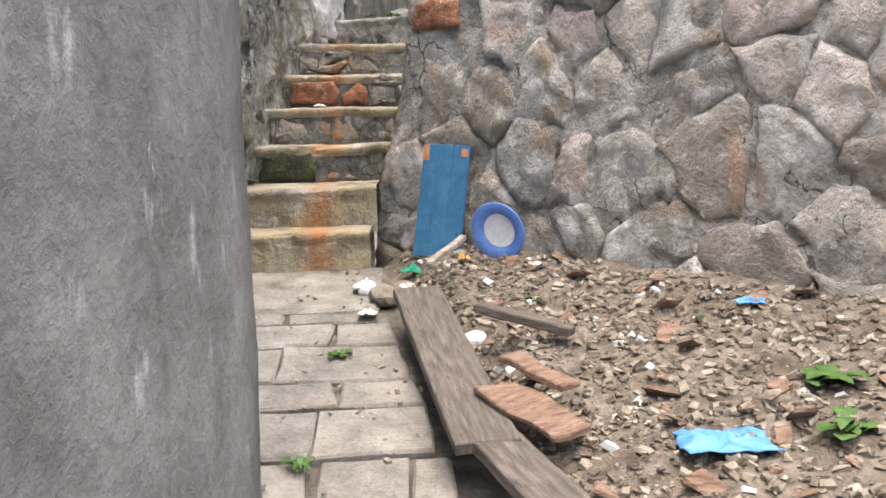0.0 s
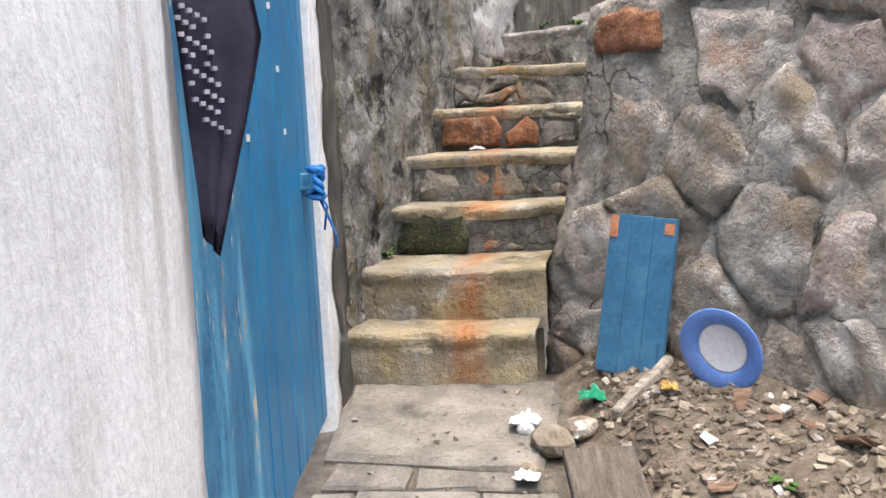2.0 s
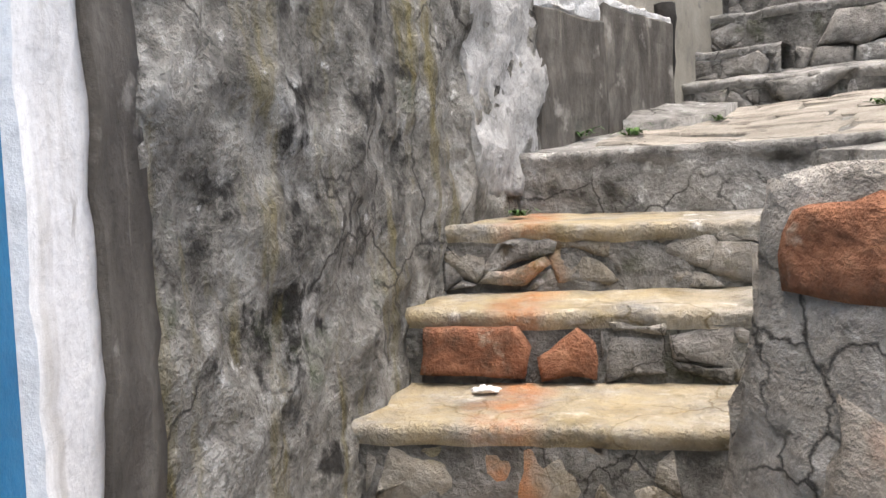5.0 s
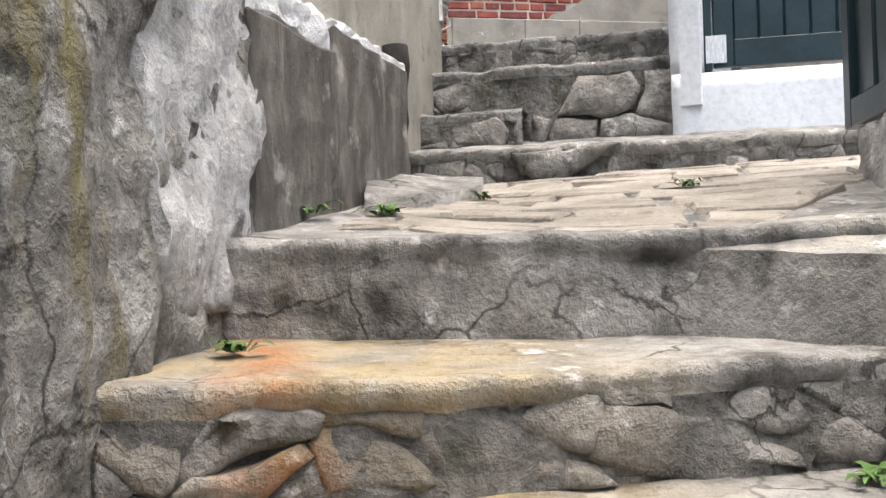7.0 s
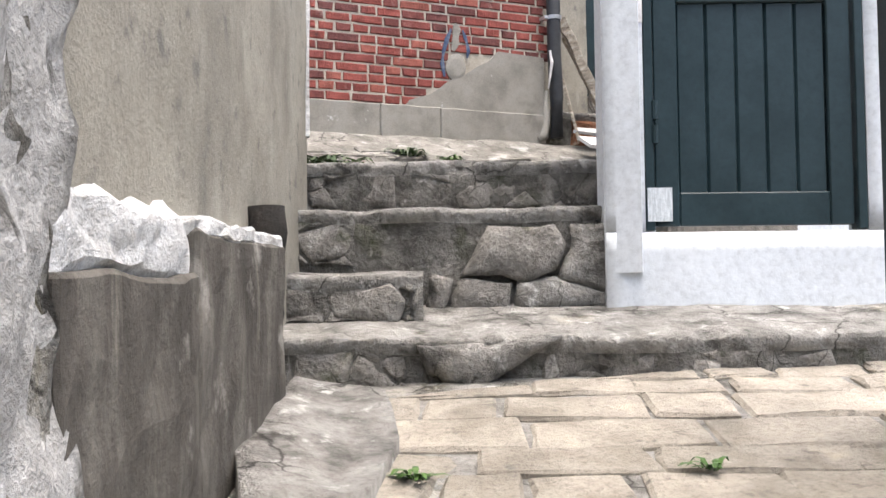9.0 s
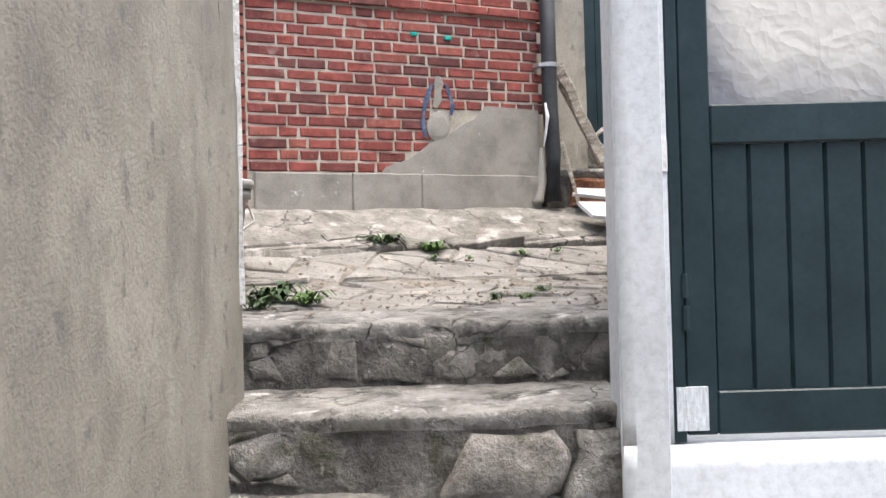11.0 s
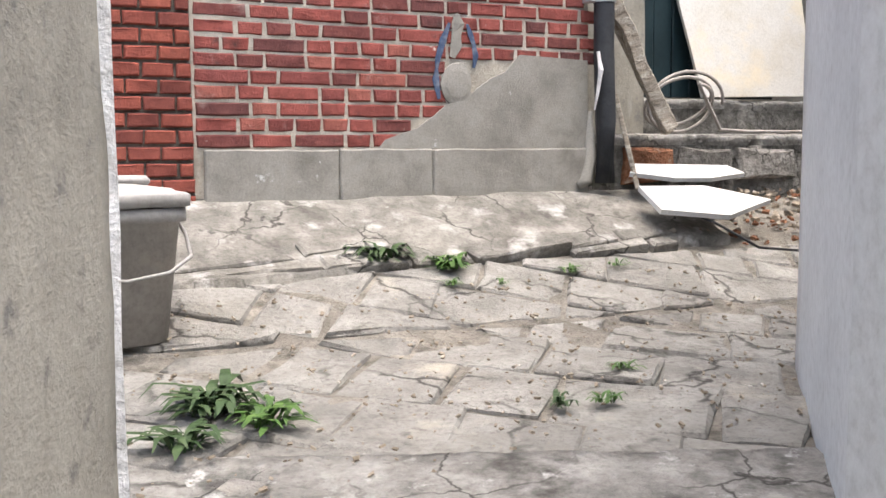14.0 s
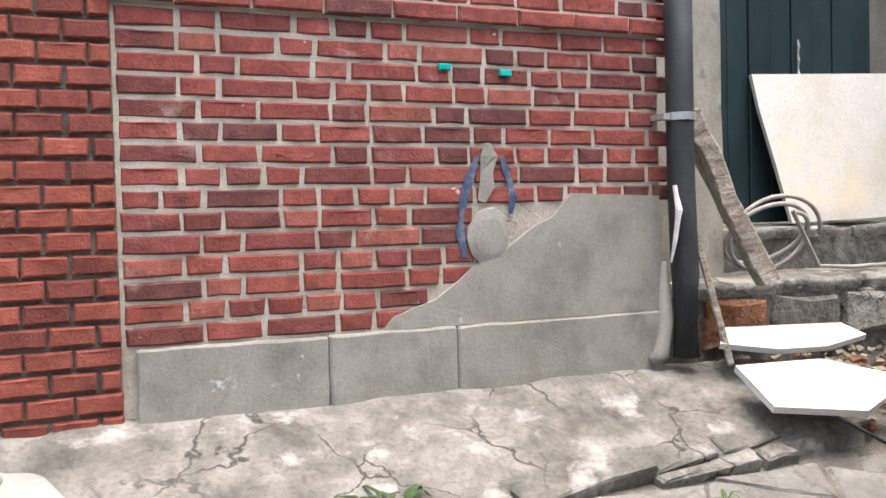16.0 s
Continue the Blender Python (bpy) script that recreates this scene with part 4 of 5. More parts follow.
for k in range(5):
    w = (GW - 0.232) / 5
    x = 0.116 + k * w
    b = bmesh.new()
    prof = [(0, -0.030), (w * 0.08, -0.021), (w * 0.93, -0.017), (w, -0.030)]
    lo = [b.verts.new((x + a, 3.061, z)) for a, z in prof]
    hi = [b.verts.new((x + a, 3.689, z)) for a, z in prof]
    for i in range(3):
        b.faces.new((lo[i], lo[i + 1], hi[i + 1], hi[i]))
    q = [b.verts.new((x + a, zz, -0.04)) for a, zz in ((0, 3.061), (w, 3.061), (w, 3.689), (0, 3.689))]
    b.faces.new(q)
    part("ribbed_board", b, "darkpaint", green)
part("pane", box(0.117, GW - 0.117, 3.791, 4.829, -0.03, -0.02), "glass", green, "patterned frosted glass")
part("tape", box(0.005, 0.085, 2.965, 3.075, 0.002, 0.016), "foil", green, "crinkled silver tape")
for z in (3.22, 3.30):
    part("hinge", tube([(0.034, z, 0.014), (0.034, z + 0.06, 0.014)], 0.010, 8), "darkpaint", green)
tag = finish("paper_tag", box(-0.035, -0.002, 3.62, 3.70, 0.012, 0.016), "paper", m=green.matrix_basis.copy())
tagged(tag, "small white paper tag stuck on the post", "tag")

gate = empty("door_side", wall_pose((1.175, 6.745), (0.83, 5.80)), "dark green ribbed metal door on the low parapet", "door", kind="structure")
GL = span((1.175, 6.745), (0.83, 5.80))
part("stile", box(0.0, 0.07, 2.558, 4.7, -0.03, 0.03, 0.004), "darkpaint", gate)
part("stile", box(GL - 0.07, GL, 2.558, 4.7, -0.03, 0.03, 0.004), "darkpaint", gate)
part("rail", box(0.071, GL - 0.071, 2.558, 2.64, -0.03, 0.03, 0.004), "darkpaint", gate)
part("rail", box(0.071, GL - 0.071, 4.6, 4.7, -0.03, 0.03, 0.004), "darkpaint", gate)
for k in range(9):
    w = (GL - 0.142) / 9
    part("ribbed_board", box(0.071 + k * w + 0.004, 0.071 + (k + 1) * w - 0.004, 2.641, 4.599, -0.012, 0.012 + 0.006 * (k % 2), 0.006), "darkpaint", gate)


# ---- rubble mound and the things on it ----
def mound_z(x, y):
    d = (4.3 - x - y) / 1.414
    v = (x + 0.1 - y + 4.4) / 1.414
    edge = (x - (-0.30 + (4.05 - y) * 0.235)) / 0.35
    h = 1.0 - 0.045 * v - 0.30 * max(0, d) + 0.035 * fbm(x, y, 2.5) + 0.02 * fbm(x, y, 9)
    k = min(1, max(0, edge))
    k = k * k * (3 - 2 * k)
    front = min(1, max(0, (y - 0.6) / 1.2))
    base = low_z(x, y) - 0.06
    return base + max(0, h - base) * k * front + (0.03 * front * k if h < base + 0.1 else 0)


mound = sheet("rubble_mound", -0.35, 3.0, 0.5, 4.42, mound_z, -0.2, "soil", "heap of brown soil, plaster chips and rubble against the wall", "rubble heap", kind="stuff", res=0.032)


def scatter(name, count, zf, area, size, material, label, category, seed, flat=0.6, keep=lambda x, y: True):
    """Loose bits, one mesh."""
    r = random.Random(seed)
    verts, faces = [], []
    for _ in range(count):
        x, y = r.uniform(area[0], area[1]), r.uniform(area[2], area[3])
        if not keep(x, y):
            continue
        s = size * r.uniform(0.35, 1.0) ** 2 * 1.6
        q = Euler((r.uniform(-0.6, 0.6), r.uniform(-0.6, 0.6), r.uniform(0, 6.28))).to_matrix()
        c = Vector((x, y, zf(x, y) + s * 0.25))
        o = len(verts)
        for sx, sy, sz in ((-1, -1, -1), (1, -1, -1), (1, 1, -1), (-1, 1, -1), (-1, -1, 1), (1, -1, 1), (1, 1, 1), (-1, 1, 1)):
            p = Vector((sx * s * r.uniform(0.6, 1.2), sy * s * 0.7 * r.uniform(0.6, 1.1), sz * s * flat * r.uniform(0.4, 0.9)))
            verts.append(c + q @ p)
        for f in ((0, 3, 2, 1), (4, 5, 6, 7), (0, 1, 5, 4), (1, 2, 6, 5), (2, 3, 7, 6), (3, 0, 4, 7)):
            faces.append([o + i for i in f])
    me = bpy.data.meshes.new(name)
    me.from_pydata(verts, [], faces)
    me.materials.append(M[material])
    return tagged(new(name, me), label, category, kind="stuff")


on_mound = lambda x, y: x + y < 4.28 and mound_z(x, y) > low_z(x, y) + 0.02
scatter("rubble_chips", 8000, mound_z, (-0.3, 2.2, 1.3, 4.4), 0.0125, "chip", "loose plaster and stone chips on the heap", "rubble", 3, keep=on_mound)
scatter("soil_crumbs", 6000, mound_z, (-0.3, 2.0, 1.5, 4.4), 0.011, "soil", "loose crumbs of earth on the heap", "soil", 4, keep=on_mound)
scatter("white_chips", 130, mound_z, (-0.3, 2.2, 1.4, 4.4), 0.018, "paper", "broken white plaster chips on the heap", "rubble", 5, keep=on_mound)
scatter("brick_chips", 70, mound_z, (-0.3, 2.2, 1.4, 4.4), 0.02, "brownwood", "broken brick chips on the heap", "rubble", 6, keep=on_mound)
scatter("path_grit", 240, lambda x, y: low_z(x, y), (-0.9, 0.0, 1.6, 4.25), 0.007, "chip", "grit on the stone path", "grit", 8)
scatter("splinters", 170, mound_z, (-0.1, 1.5, 1.6, 3.9), 0.036, "brownwood", "brown wood splinters on the heap", "wood scraps", 9, flat=0.15, keep=on_mound)

heap_stones = ((-0.24, 3.86, 0.07), (-0.16, 3.95, 0.055), (-0.30, 3.70, 0.04), (-0.10, 3.75, 0.05), (0.12, 3.30, 0.045), (-0.33, 3.95, 0.035), (0.02, 2.95, 0.04), (0.9, 2.45, 0.04))
for k, (x, y, s) in enumerate(heap_stones):
    b = bmesh.new()
    bmesh.ops.create_icosphere(b, subdivisions=2, radius=s)
    for v in b.verts:
        v.co = Vector((v.co.x, v.co.y * 0.8, v.co.z * 0.7)) * (1 + 0.35 * noise.noise(v.co * 16 + Vector((k, 0, 0))))
    ob = finish("stone", b, "paper" if k in (4, 5) else "chip", m=Matrix.Translation((x, y, max(mound_z(x, y), low_z(x, y)) + s * 0.3)))
    tagged(ob, "broken lump of pale rubble on the heap", "stone", "lumps on the heap")


def plank_thing(name, c0, c1, width, thick, material, label, category="plank", seed=0, warp=0.004):
    a, c = Vector(c0), Vector(c1)
    L = (c - a).length
    y = (c - a).normalized()
    x = Vector((y.y, -y.x, 0)).normalized()
    z = x.cross(y)
    b = rough_box(-width / 2, width / 2, 0, L, 0, thick, amp=warp, cuts=7, freq=6, seed=seed, bev=0.004)
    m = Matrix(((x.x, y.x, z.x, a.x), (x.y, y.y, z.y, a.y), (x.z, y.z, z.z, a.z), (0, 0, 0, 1)))
    return tagged(finish(name, b, material, m=m), label, category)


plank_thing("plank", (0.11, 2.42, 0.60), (-0.10, 3.60, 0.845), 0.185, 0.038, "wood", "weathered grey plank lying along the path", seed=1)
plank_thing("plank", (0.40, 1.75, 0.50), (0.13, 2.47, 0.60), 0.15, 0.04, "wood", "short weathered plank end beside the heap", seed=2)
plank_thing("wood_scrap", (0.12, 3.15, 0.86), (0.42, 2.98, 0.80), 0.06, 0.03, "wood", "dark broken batten stuck in the heap", seed=3)
plank_thing("wood_scrap", (0.14, 2.72, 0.70), (0.34, 2.42, 0.64), 0.15, 0.02, "brownwood", "splintered brown board piece on the heap", seed=4, warp=0.02)
plank_thing("wood_scrap", (0.20, 2.85, 0.76), (0.36, 2.60, 0.72), 0.09, 0.02, "brownwood", "splintered brown board piece on the heap", seed=5, warp=0.02)
plank_thing("stick", (-0.05, 3.62, 0.95), (0.10, 3.90, 1.03), 0.03, 0.025, "palewood", "pale broken stick on the heap", "stick", seed=6)

# blue board leaning on the rubble wall
blue_board = empty("blue_board", Matrix.Identity(4), "dull blue board with orange rusty corners leaning on rubble", "board")
TL, TR, BL = Vector((-0.100, 4.335, 1.441)), Vector((0.098, 4.185, 1.432)), Vector((-0.118, 4.235, 0.93))
bx, by = (TR - TL).normalized(), (TL - BL).normalized()
bz = bx.cross(by).normalized()
by = bz.cross(bx)
BM = Matrix(((bx.x, by.x, bz.x, BL.x), (bx.y, by.y, bz.y, BL.y), (bx.z, by.z, bz.z, BL.z), (0, 0, 0, 1)))
BW, BH = 0.255, 0.515
for k in range(3):
    part("board", box(k * BW / 3 + 0.001, (k + 1) * BW / 3 - 0.001, 0, BH - 0.002 * k, 0, 0.018, 0.002), "blueboard", blue_board, m=BM)
part("rust_patch", box(0.002, 0.035, BH - 0.075, BH - 0.003, 0.0185, 0.0205), "rustpatch", blue_board, "bare orange rust", m=BM)
part("rust_patch", box(BW - 0.04, BW - 0.004, BH - 0.055, BH - 0.02, 0.0185, 0.0205), "rustpatch", blue_board, "bare orange rust", m=BM)

# enamel plate
plate = empty("enamel_plate", look((0.255, 3.955, 1.06), (0.60, 4.5, 1.18)) @ pose(0, 0, 0), "white enamel plate with a broad blue rim", "plate")


def lathe(profile, n=40, cap=True):
    b = bmesh.new()
    rings = [[b.verts.new((r * math.cos(6.28319 * k / n), r * math.sin(6.28319 * k / n), z)) for k in range(n)] for r, z in profile]
    for r0, r1 in zip(rings, rings[1:]):
        for k in range(n):
            b.faces.new((r0[k], r0[(k + 1) % n], r1[(k + 1) % n], r1[k]))
    if cap:
        b.faces.new(rings[0])
        b.faces.new(rings[-1])
    return b


part("rim", lathe([(0.076, 0.004), (0.082, 0.010), (0.126, 0.020), (0.130, 0.017), (0.126, 0.013), (0.076, -0.004), (0.076, 0.004)], cap=False), "enamelblue", plate, "blue rim", True)
part("well", lathe([(0.0755, -0.004), (0.0755, 0.0045), (0.070, 0.002), (0.03, 0.0), (0.005, 0.0)]), "enamelwhite", plate, "white middle", True)


def crumple(name, c, sx, sy, sz, material, label, category, seed):
    b = bmesh.new()
    bmesh.ops.create_grid(b, x_segments=26, y_segments=26, size=1)
    for v in b.verts:
        r = math.hypot(v.co.x, v.co.y)
        ang = math.atan2(v.co.y, v.co.x)
        edge = 0.75 + 0.3 * noise.noise(Vector((math.cos(ang) * 1.5, math.sin(ang) * 1.5, seed)))
        p = v.co * edge
        h = 0.45 + 0.75 * noise.noise(Vector((p.x * 2.2, p.y * 2.2, seed))) + 0.4 * noise.noise(Vector((p.x * 5, p.y * 5, seed + 3)))
        v.co = Vector((p.x * sx, p.y * sy, max(0.0, h) * sz * max(0.1, 1 - 0.6 * r)))
    bmesh.ops.solidify(b, geom=b.faces[:], thickness=0.003)
    return tagged(finish(name, b, material, smooth=True, m=Matrix.Translation(c)), label, category)


crumple("plastic_bag", (0.72, 2.30, mound_z(0.72, 2.30) + 0.012), 0.16, 0.11, 0.06, "bluebag", "crumpled light blue plastic bag on the heap", "bag", 1)
crumple("plastic_bag", (1.02, 3.02, mound_z(1.02, 3.02) + 0.01), 0.06, 0.04, 0.03, "bluebag", "small blue plastic scrap on the heap", "bag", 2)
crumple("plastic_bag", (-0.13, 4.10, mound_z(-0.13, 4.10) + 0.02), 0.06, 0.05, 0.06, "greenbag", "green plastic scrap by the blue board", "bag", 3)
crumple("litter", (-0.34, 3.97, low_z(0, 3.97) + 0.02), 0.06, 0.05, 0.05, "paper", "crumpled white plastic litter beside the stair", "litter", 4)
crumple("litter", (-0.30, 3.66, low_z(0, 3.66) + 0.02), 0.05, 0.04, 0.04, "paper", "crumpled white plastic litter beside the heap", "litter", 5)
crumple("litter", (-0.65, 5.24, 1.665), 0.045, 0.02, 0.02, "paper", "scrap of white paper on a step", "litter", 6)
crumple("dry_leaf", (0.10, 3.95, mound_z(0.10, 3.95) + 0.03), 0.03, 0.045, 0.03, "yellowpeel", "curled dry yellow leaf on the heap", "leaf", 7)


# ---- yard: pipe, bucket, boards, hose ----
drain = empty("drainpipe", Matrix.Translation((2.51, 10.505, 0)), "black plastic drainpipe down the brick wall", "drainpipe")
part("pipe", tube([(0.012, 0, 3.73), (0.012, 0, 4.0), (0, 0, 4.3), (-0.006, 0, 5.9)], 0.046, 16), "pipe", drain, smooth=True)
part("clamp", tube([(0, 0, 4.515), (0, 0, 4.54)], 0.052, 16), "steel", drain, "grey steel clamp")
part("clamp", box(-0.075, -0.04, -0.012, 0.06, 4.518, 4.537), "steel", drain)
part("cloth_tie", tube([(-0.05, -0.03, 4.30), (-0.045, -0.045, 4.22), (-0.055, -0.035, 4.12), (-0.06, -0.02, 4.05)], [0.008, 0.012, 0.008, 0.003], 8), "paper", drain, "strip of white cloth")
part("swept_foot", tube([(-0.11, 0.03, 3.72), (-0.07, 0.03, 3.74), (-0.04, 0.045, 3.85), (-0.035, 0.05, 4.05)], [0.02, 0.03, 0.03, 0.01], 8), "skirt", drain, smooth=True)

plank_thing("timber", (2.83, 10.50, 3.95), (2.60, 10.62, 4.55), 0.11, 0.06, "palewood", "bleached flaking timber leaning in the corner", "timber", 11, warp=0.022)
plank_thing("timber", (2.90, 10.56, 3.95), (2.66, 10.66, 4.45), 0.06, 0.03, "palewood", "bleached flaking timber leaning in the corner", "timber", 12, warp=0.014)
plank_thing("batten", (2.64, 10.44, 3.70), (2.555, 10.50, 4.12), 0.04, 0.022, "palewood", "thin bleached batten beside the drainpipe", "batten", 13)

yard_steps = empty("stairs_yard", Matrix(), "two broad mossy stone steps in the yard corner", "stairs", kind="structure")
step_part(yard_steps, "step", 2.58, 4.5, 10.68, 11.1, 3.955, 3.5, 41.0)
step_part(yard_steps, "step", 2.85, 4.5, 10.98, 11.7, 4.15, 3.8, 45.0)
for x, w, mt in ((2.74, 0.30, "rust"), (3.06, 0.34, "stepstone"), (3.42, 0.4, "stepstone")):
    ob = piece("stone", [(x, 3.72), (x + w - 0.01, 3.73), (x + w - 0.02, 3.88), (x + 0.01, 3.885)], -0.05, 0.02, mt, yard_steps, rng, edge=0.015, rough=0.008)
    ob.matrix_basis = wall_pose((0, 10.675), (1, 10.675))

dark_door = empty("door_dark", wall_pose((3.0, 11.12), (4.1, 11.12)), "dark grey plank door at the top of the yard steps", "door", kind="structure")
for k in range(9):
    part("board", box(k * 0.12 + 0.002, k * 0.12 + 0.117, 4.16, 5.88, -0.04, 0.006 * (k % 2), 0.004), "darkpaint", dark_door)
chain = tube([(0.62, 4.95 - 0.03 * k, 0.02 + 0.004 * (k % 2)) for k in range(12)], [0.007 if k % 2 else 0.003 for k in range(12)], 6)
part("chain", chain, "steel", dark_door)
part("bolt", box(0.60, 0.64, 4.54, 4.60, 0.008, 0.03, 0.003), "wire", dark_door)

panel = empty("cream_panel", Matrix.Translation((3.36, 10.98, 4.155)) @ pose(0, 0, 0, -9, 0, 0), "large white panel with cream stains leaning on the door", "panel")
b = bmesh.new()
front = [b.verts.new(p) for p in ((0.10, 0, 0), (0.89, 0, 0.02), (0.86, 0, 0.68), (-0.02, 0, 0.64), (0.0, 0, 0.48), (0.05, 0, 0.25))]
b.faces.new(front)
ex = bmesh.ops.extrude_face_region(b, geom=b.faces[:])
for v in ex["geom"]:
    if isinstance(v, bmesh.types.BMVert):
        v.co.y += 0.018
part("sheet", b, "creamboard", panel)

hose = empty("garden_hose", Matrix.Translation((3.22, 10.86, 4.03)), "grey rubber hose coiled on the yard step", "hose")
pts = []
for k in range(90):
    a = k * 6.28319 / 40
    rr = 0.265 - 0.05 * (k / 40)
    pts.append((rr * math.cos(a) + 0.03 * math.sin(a * 0.5), 0.02 * math.sin(a * 1.3) - 0.07 * math.sin(a), max(-0.06, 0.08 + rr * 0.62 * math.sin(a))))
pts += [(0.24, -0.02, -0.05), (0.4, -0.04, -0.06), (0.7, 0.0, -0.06), (1.1, 0.03, -0.055)]
part("coil", tube(pts, 0.009, 8), "hose", hose, smooth=True)

for name, pts2, c, ht, lab in (("white_board", [(0, 0.02), (0.20, -0.03), (0.40, -0.02), (0.62, 0.05), (0.58, 0.14), (0.08, 0.13)], (2.60, 10.42, 3.75), 0.02, "broken white board end lying on the rubble"),
                              ("white_board", [(0, 0.0), (0.30, -0.05), (0.62, 0.12), (0.36, 0.26), (0.02, 0.24)], (2.53, 10.12, 3.61), 0.022, "broken pointed white board lying on the ground")):
    b = bmesh.new()
    f = b.faces.new([b.verts.new((x, y, 0)) for x, y in pts2])
    ex = bmesh.ops.extrude_face_region(b, geom=[f])
    for v in ex["geom"]:
        if isinstance(v, bmesh.types.BMVert):
            v.co.z += ht
    tagged(finish(name, b, "whiteboard", m=Matrix.Translation(c) @ pose(0, 0, 0, 22, 2, -6)), lab, "board")
cable = tube([(2.66, 10.22, 3.64), (2.76, 10.05, 3.57), (2.9, 9.95, 3.47), (3.1, 9.9, 3.45), (3.5, 10.0, 3.48), (4.0, 10.2, 3.53)], 0.006, 6)
tagged(finish("cable", cable, "wire", smooth=True), "thin black cable lying on the slabs", "cable")
scatter("yard_rubble", 260, lambda x, y: patio_z(x, y) + 0.02, (2.55, 4.2, 10.15, 10.75), 0.018, "chip", "bits of rubble and dry leaves below the yard steps", "rubble", 21)
scatter("yard_rust_bits", 120, lambda x, y: patio_z(x, y) + 0.02, (2.9, 4.2, 10.0, 10.7), 0.013, "rust", "orange brick crumbs below the yard steps", "rubble", 22)
scatter("yard_grit", 900, lambda x, y: patio_z(x, y) + 0.012, (0.3, 2.6, 8.6, 9.9), 0.005, "chip", "sandy grit on the slabs", "grit", 23)

# stacked grey buckets
bucket = empty("bucket", pose(0.355, 9.72, patio_z(0.34, 9.66) + 0.004, 0, 0, 12) @ Matrix.Scale(0.95, 4), "dusty grey plastic tub with a lid and bail handle", "bucket")
def tub(z0, z1, w0, w1, wall=0.012):
    b = bmesh.new()
    def ring(w, z):
        out = []
        for k in range(32):
            a = 6.28319 * k / 32
            c, s = math.cos(a), math.sin(a)
            e = 0.5
            out.append(b.verts.new((w * math.copysign(abs(c) ** e, c), 0.8 * w * math.copysign(abs(s) ** e, s), z)))
        return out
    rings = [ring(w0, z0), ring(w1, z1 - 0.04), ring(w1 + 0.018, z1 - 0.04), ring(w1 + 0.018, z1), ring(w1 - wall, z1), ring(w0 - wall, z0 + 0.02)]
    for r0, r1 in zip(rings, rings[1:]):
        for k in range(32):
            b.faces.new((r0[k], r0[(k + 1) % 32], r1[(k + 1) % 32], r1[k]))
    b.faces.new(rings[0])
    b.faces.new(rings[-1])
    return b
part("tub", tub(0.0, 0.39, 0.150, 0.192), "bucket", bucket, smooth=True)
part("handle", tube([(0.205, 0.0, 0.36), (0.210, -0.07, 0.31), (0.195, -0.150, 0.25), (0.12, -0.180, 0.21), (0.0, -0.185, 0.195), (-0.12, -0.180, 0.21), (-0.195, -0.150, 0.25), (-0.210, -0.07, 0.31), (-0.205, 0.0, 0.36)], 0.006, 8), "bucket", bucket, "pale grey bail handle", True)
for x in (0.2, -0.2):
    part("handle_boss", tube([(x * 0.93, 0, 0.36), (x * 1.08, 0, 0.36)], 0.018, 10), "bucket", bucket)


def tub_lid():
    """A domed lid with a turned-down rim and a raised grip."""
    b = bmesh.new()
    rings = []
    for w, z in ((0.205, 0.392), (0.222, 0.394), (0.224, 0.425), (0.214, 0.434), (0.19, 0.436), (0.175, 0.446), (0.09, 0.456), (0.02, 0.458)):
        ring = []
        for k in range(32):
            a = 6.28319 * k / 32
            c, s_ = math.cos(a), math.sin(a)
            ring.append(b.verts.new((w * math.copysign(abs(c) ** 0.5, c), 0.8 * w * math.copysign(abs(s_) ** 0.5, s_), z + 0.006 * noise.noise(Vector((c * 2, s_ * 2, w * 9))))))
        rings.append(ring)
    for r0, r1 in zip(rings, rings[1:]):
        for k in range(32):
            b.faces.new((r0[k], r0[(k + 1) % 32], r1[(k + 1) % 32], r1[k]))
    b.faces.new(rings[0])
    b.faces.new(rings[-1])
    return b


lid = part("lid", tub_lid(), "bucket", bucket, "dusty grey lid", True)
part("grip", rough_box(-0.13, 0.13, -0.035, 0.035, 0.452, 0.482, amp=0.006, cuts=4, bev=0.012), "bucket", lid, smooth=True)


# ---- weeds ----
def weed(x, y, z, size, blades, seed, material="leaf", label="small green weed in a joint", broad=0.16):
    r = random.Random(seed)
    b = bmesh.new()
    for _ in range(blades):
        a, L = r.uniform(0, 6.28), size * r.uniform(0.5, 1.1)
        up_ = r.uniform(0.3, 1.1)
        d = Vector((math.cos(a), math.sin(a), 0))
        side = Vector((-d.y, d.x, 0))
        o = Vector((r.uniform(-1, 1), r.uniform(-1, 1), 0)) * size * 0.35
        w = L * broad * r.uniform(0.7, 1.3)
        p = [o, o + d * L * 0.35 + Vector((0, 0, L * 0.45 * up_)), o + d * L * 0.75 + Vector((0, 0, L * 0.5 * up_)), o + d * L + Vector((0, 0, L * 0.28 * up_))]
        ws = [w * 0.25, w, w * 0.8, 0.001]
        vs = [(b.verts.new(q + side * k), b.verts.new(q - side * k)) for q, k in zip(p, ws)]
        for (a0, a1), (b0, b1) in zip(vs, vs[1:]):
            b.faces.new((a0, a1, b1, b0))
    return tagged(finish("weed", b, material, m=Matrix.Translation((x, y, z)), smooth=True), label, "weed", "weeds in the joints")


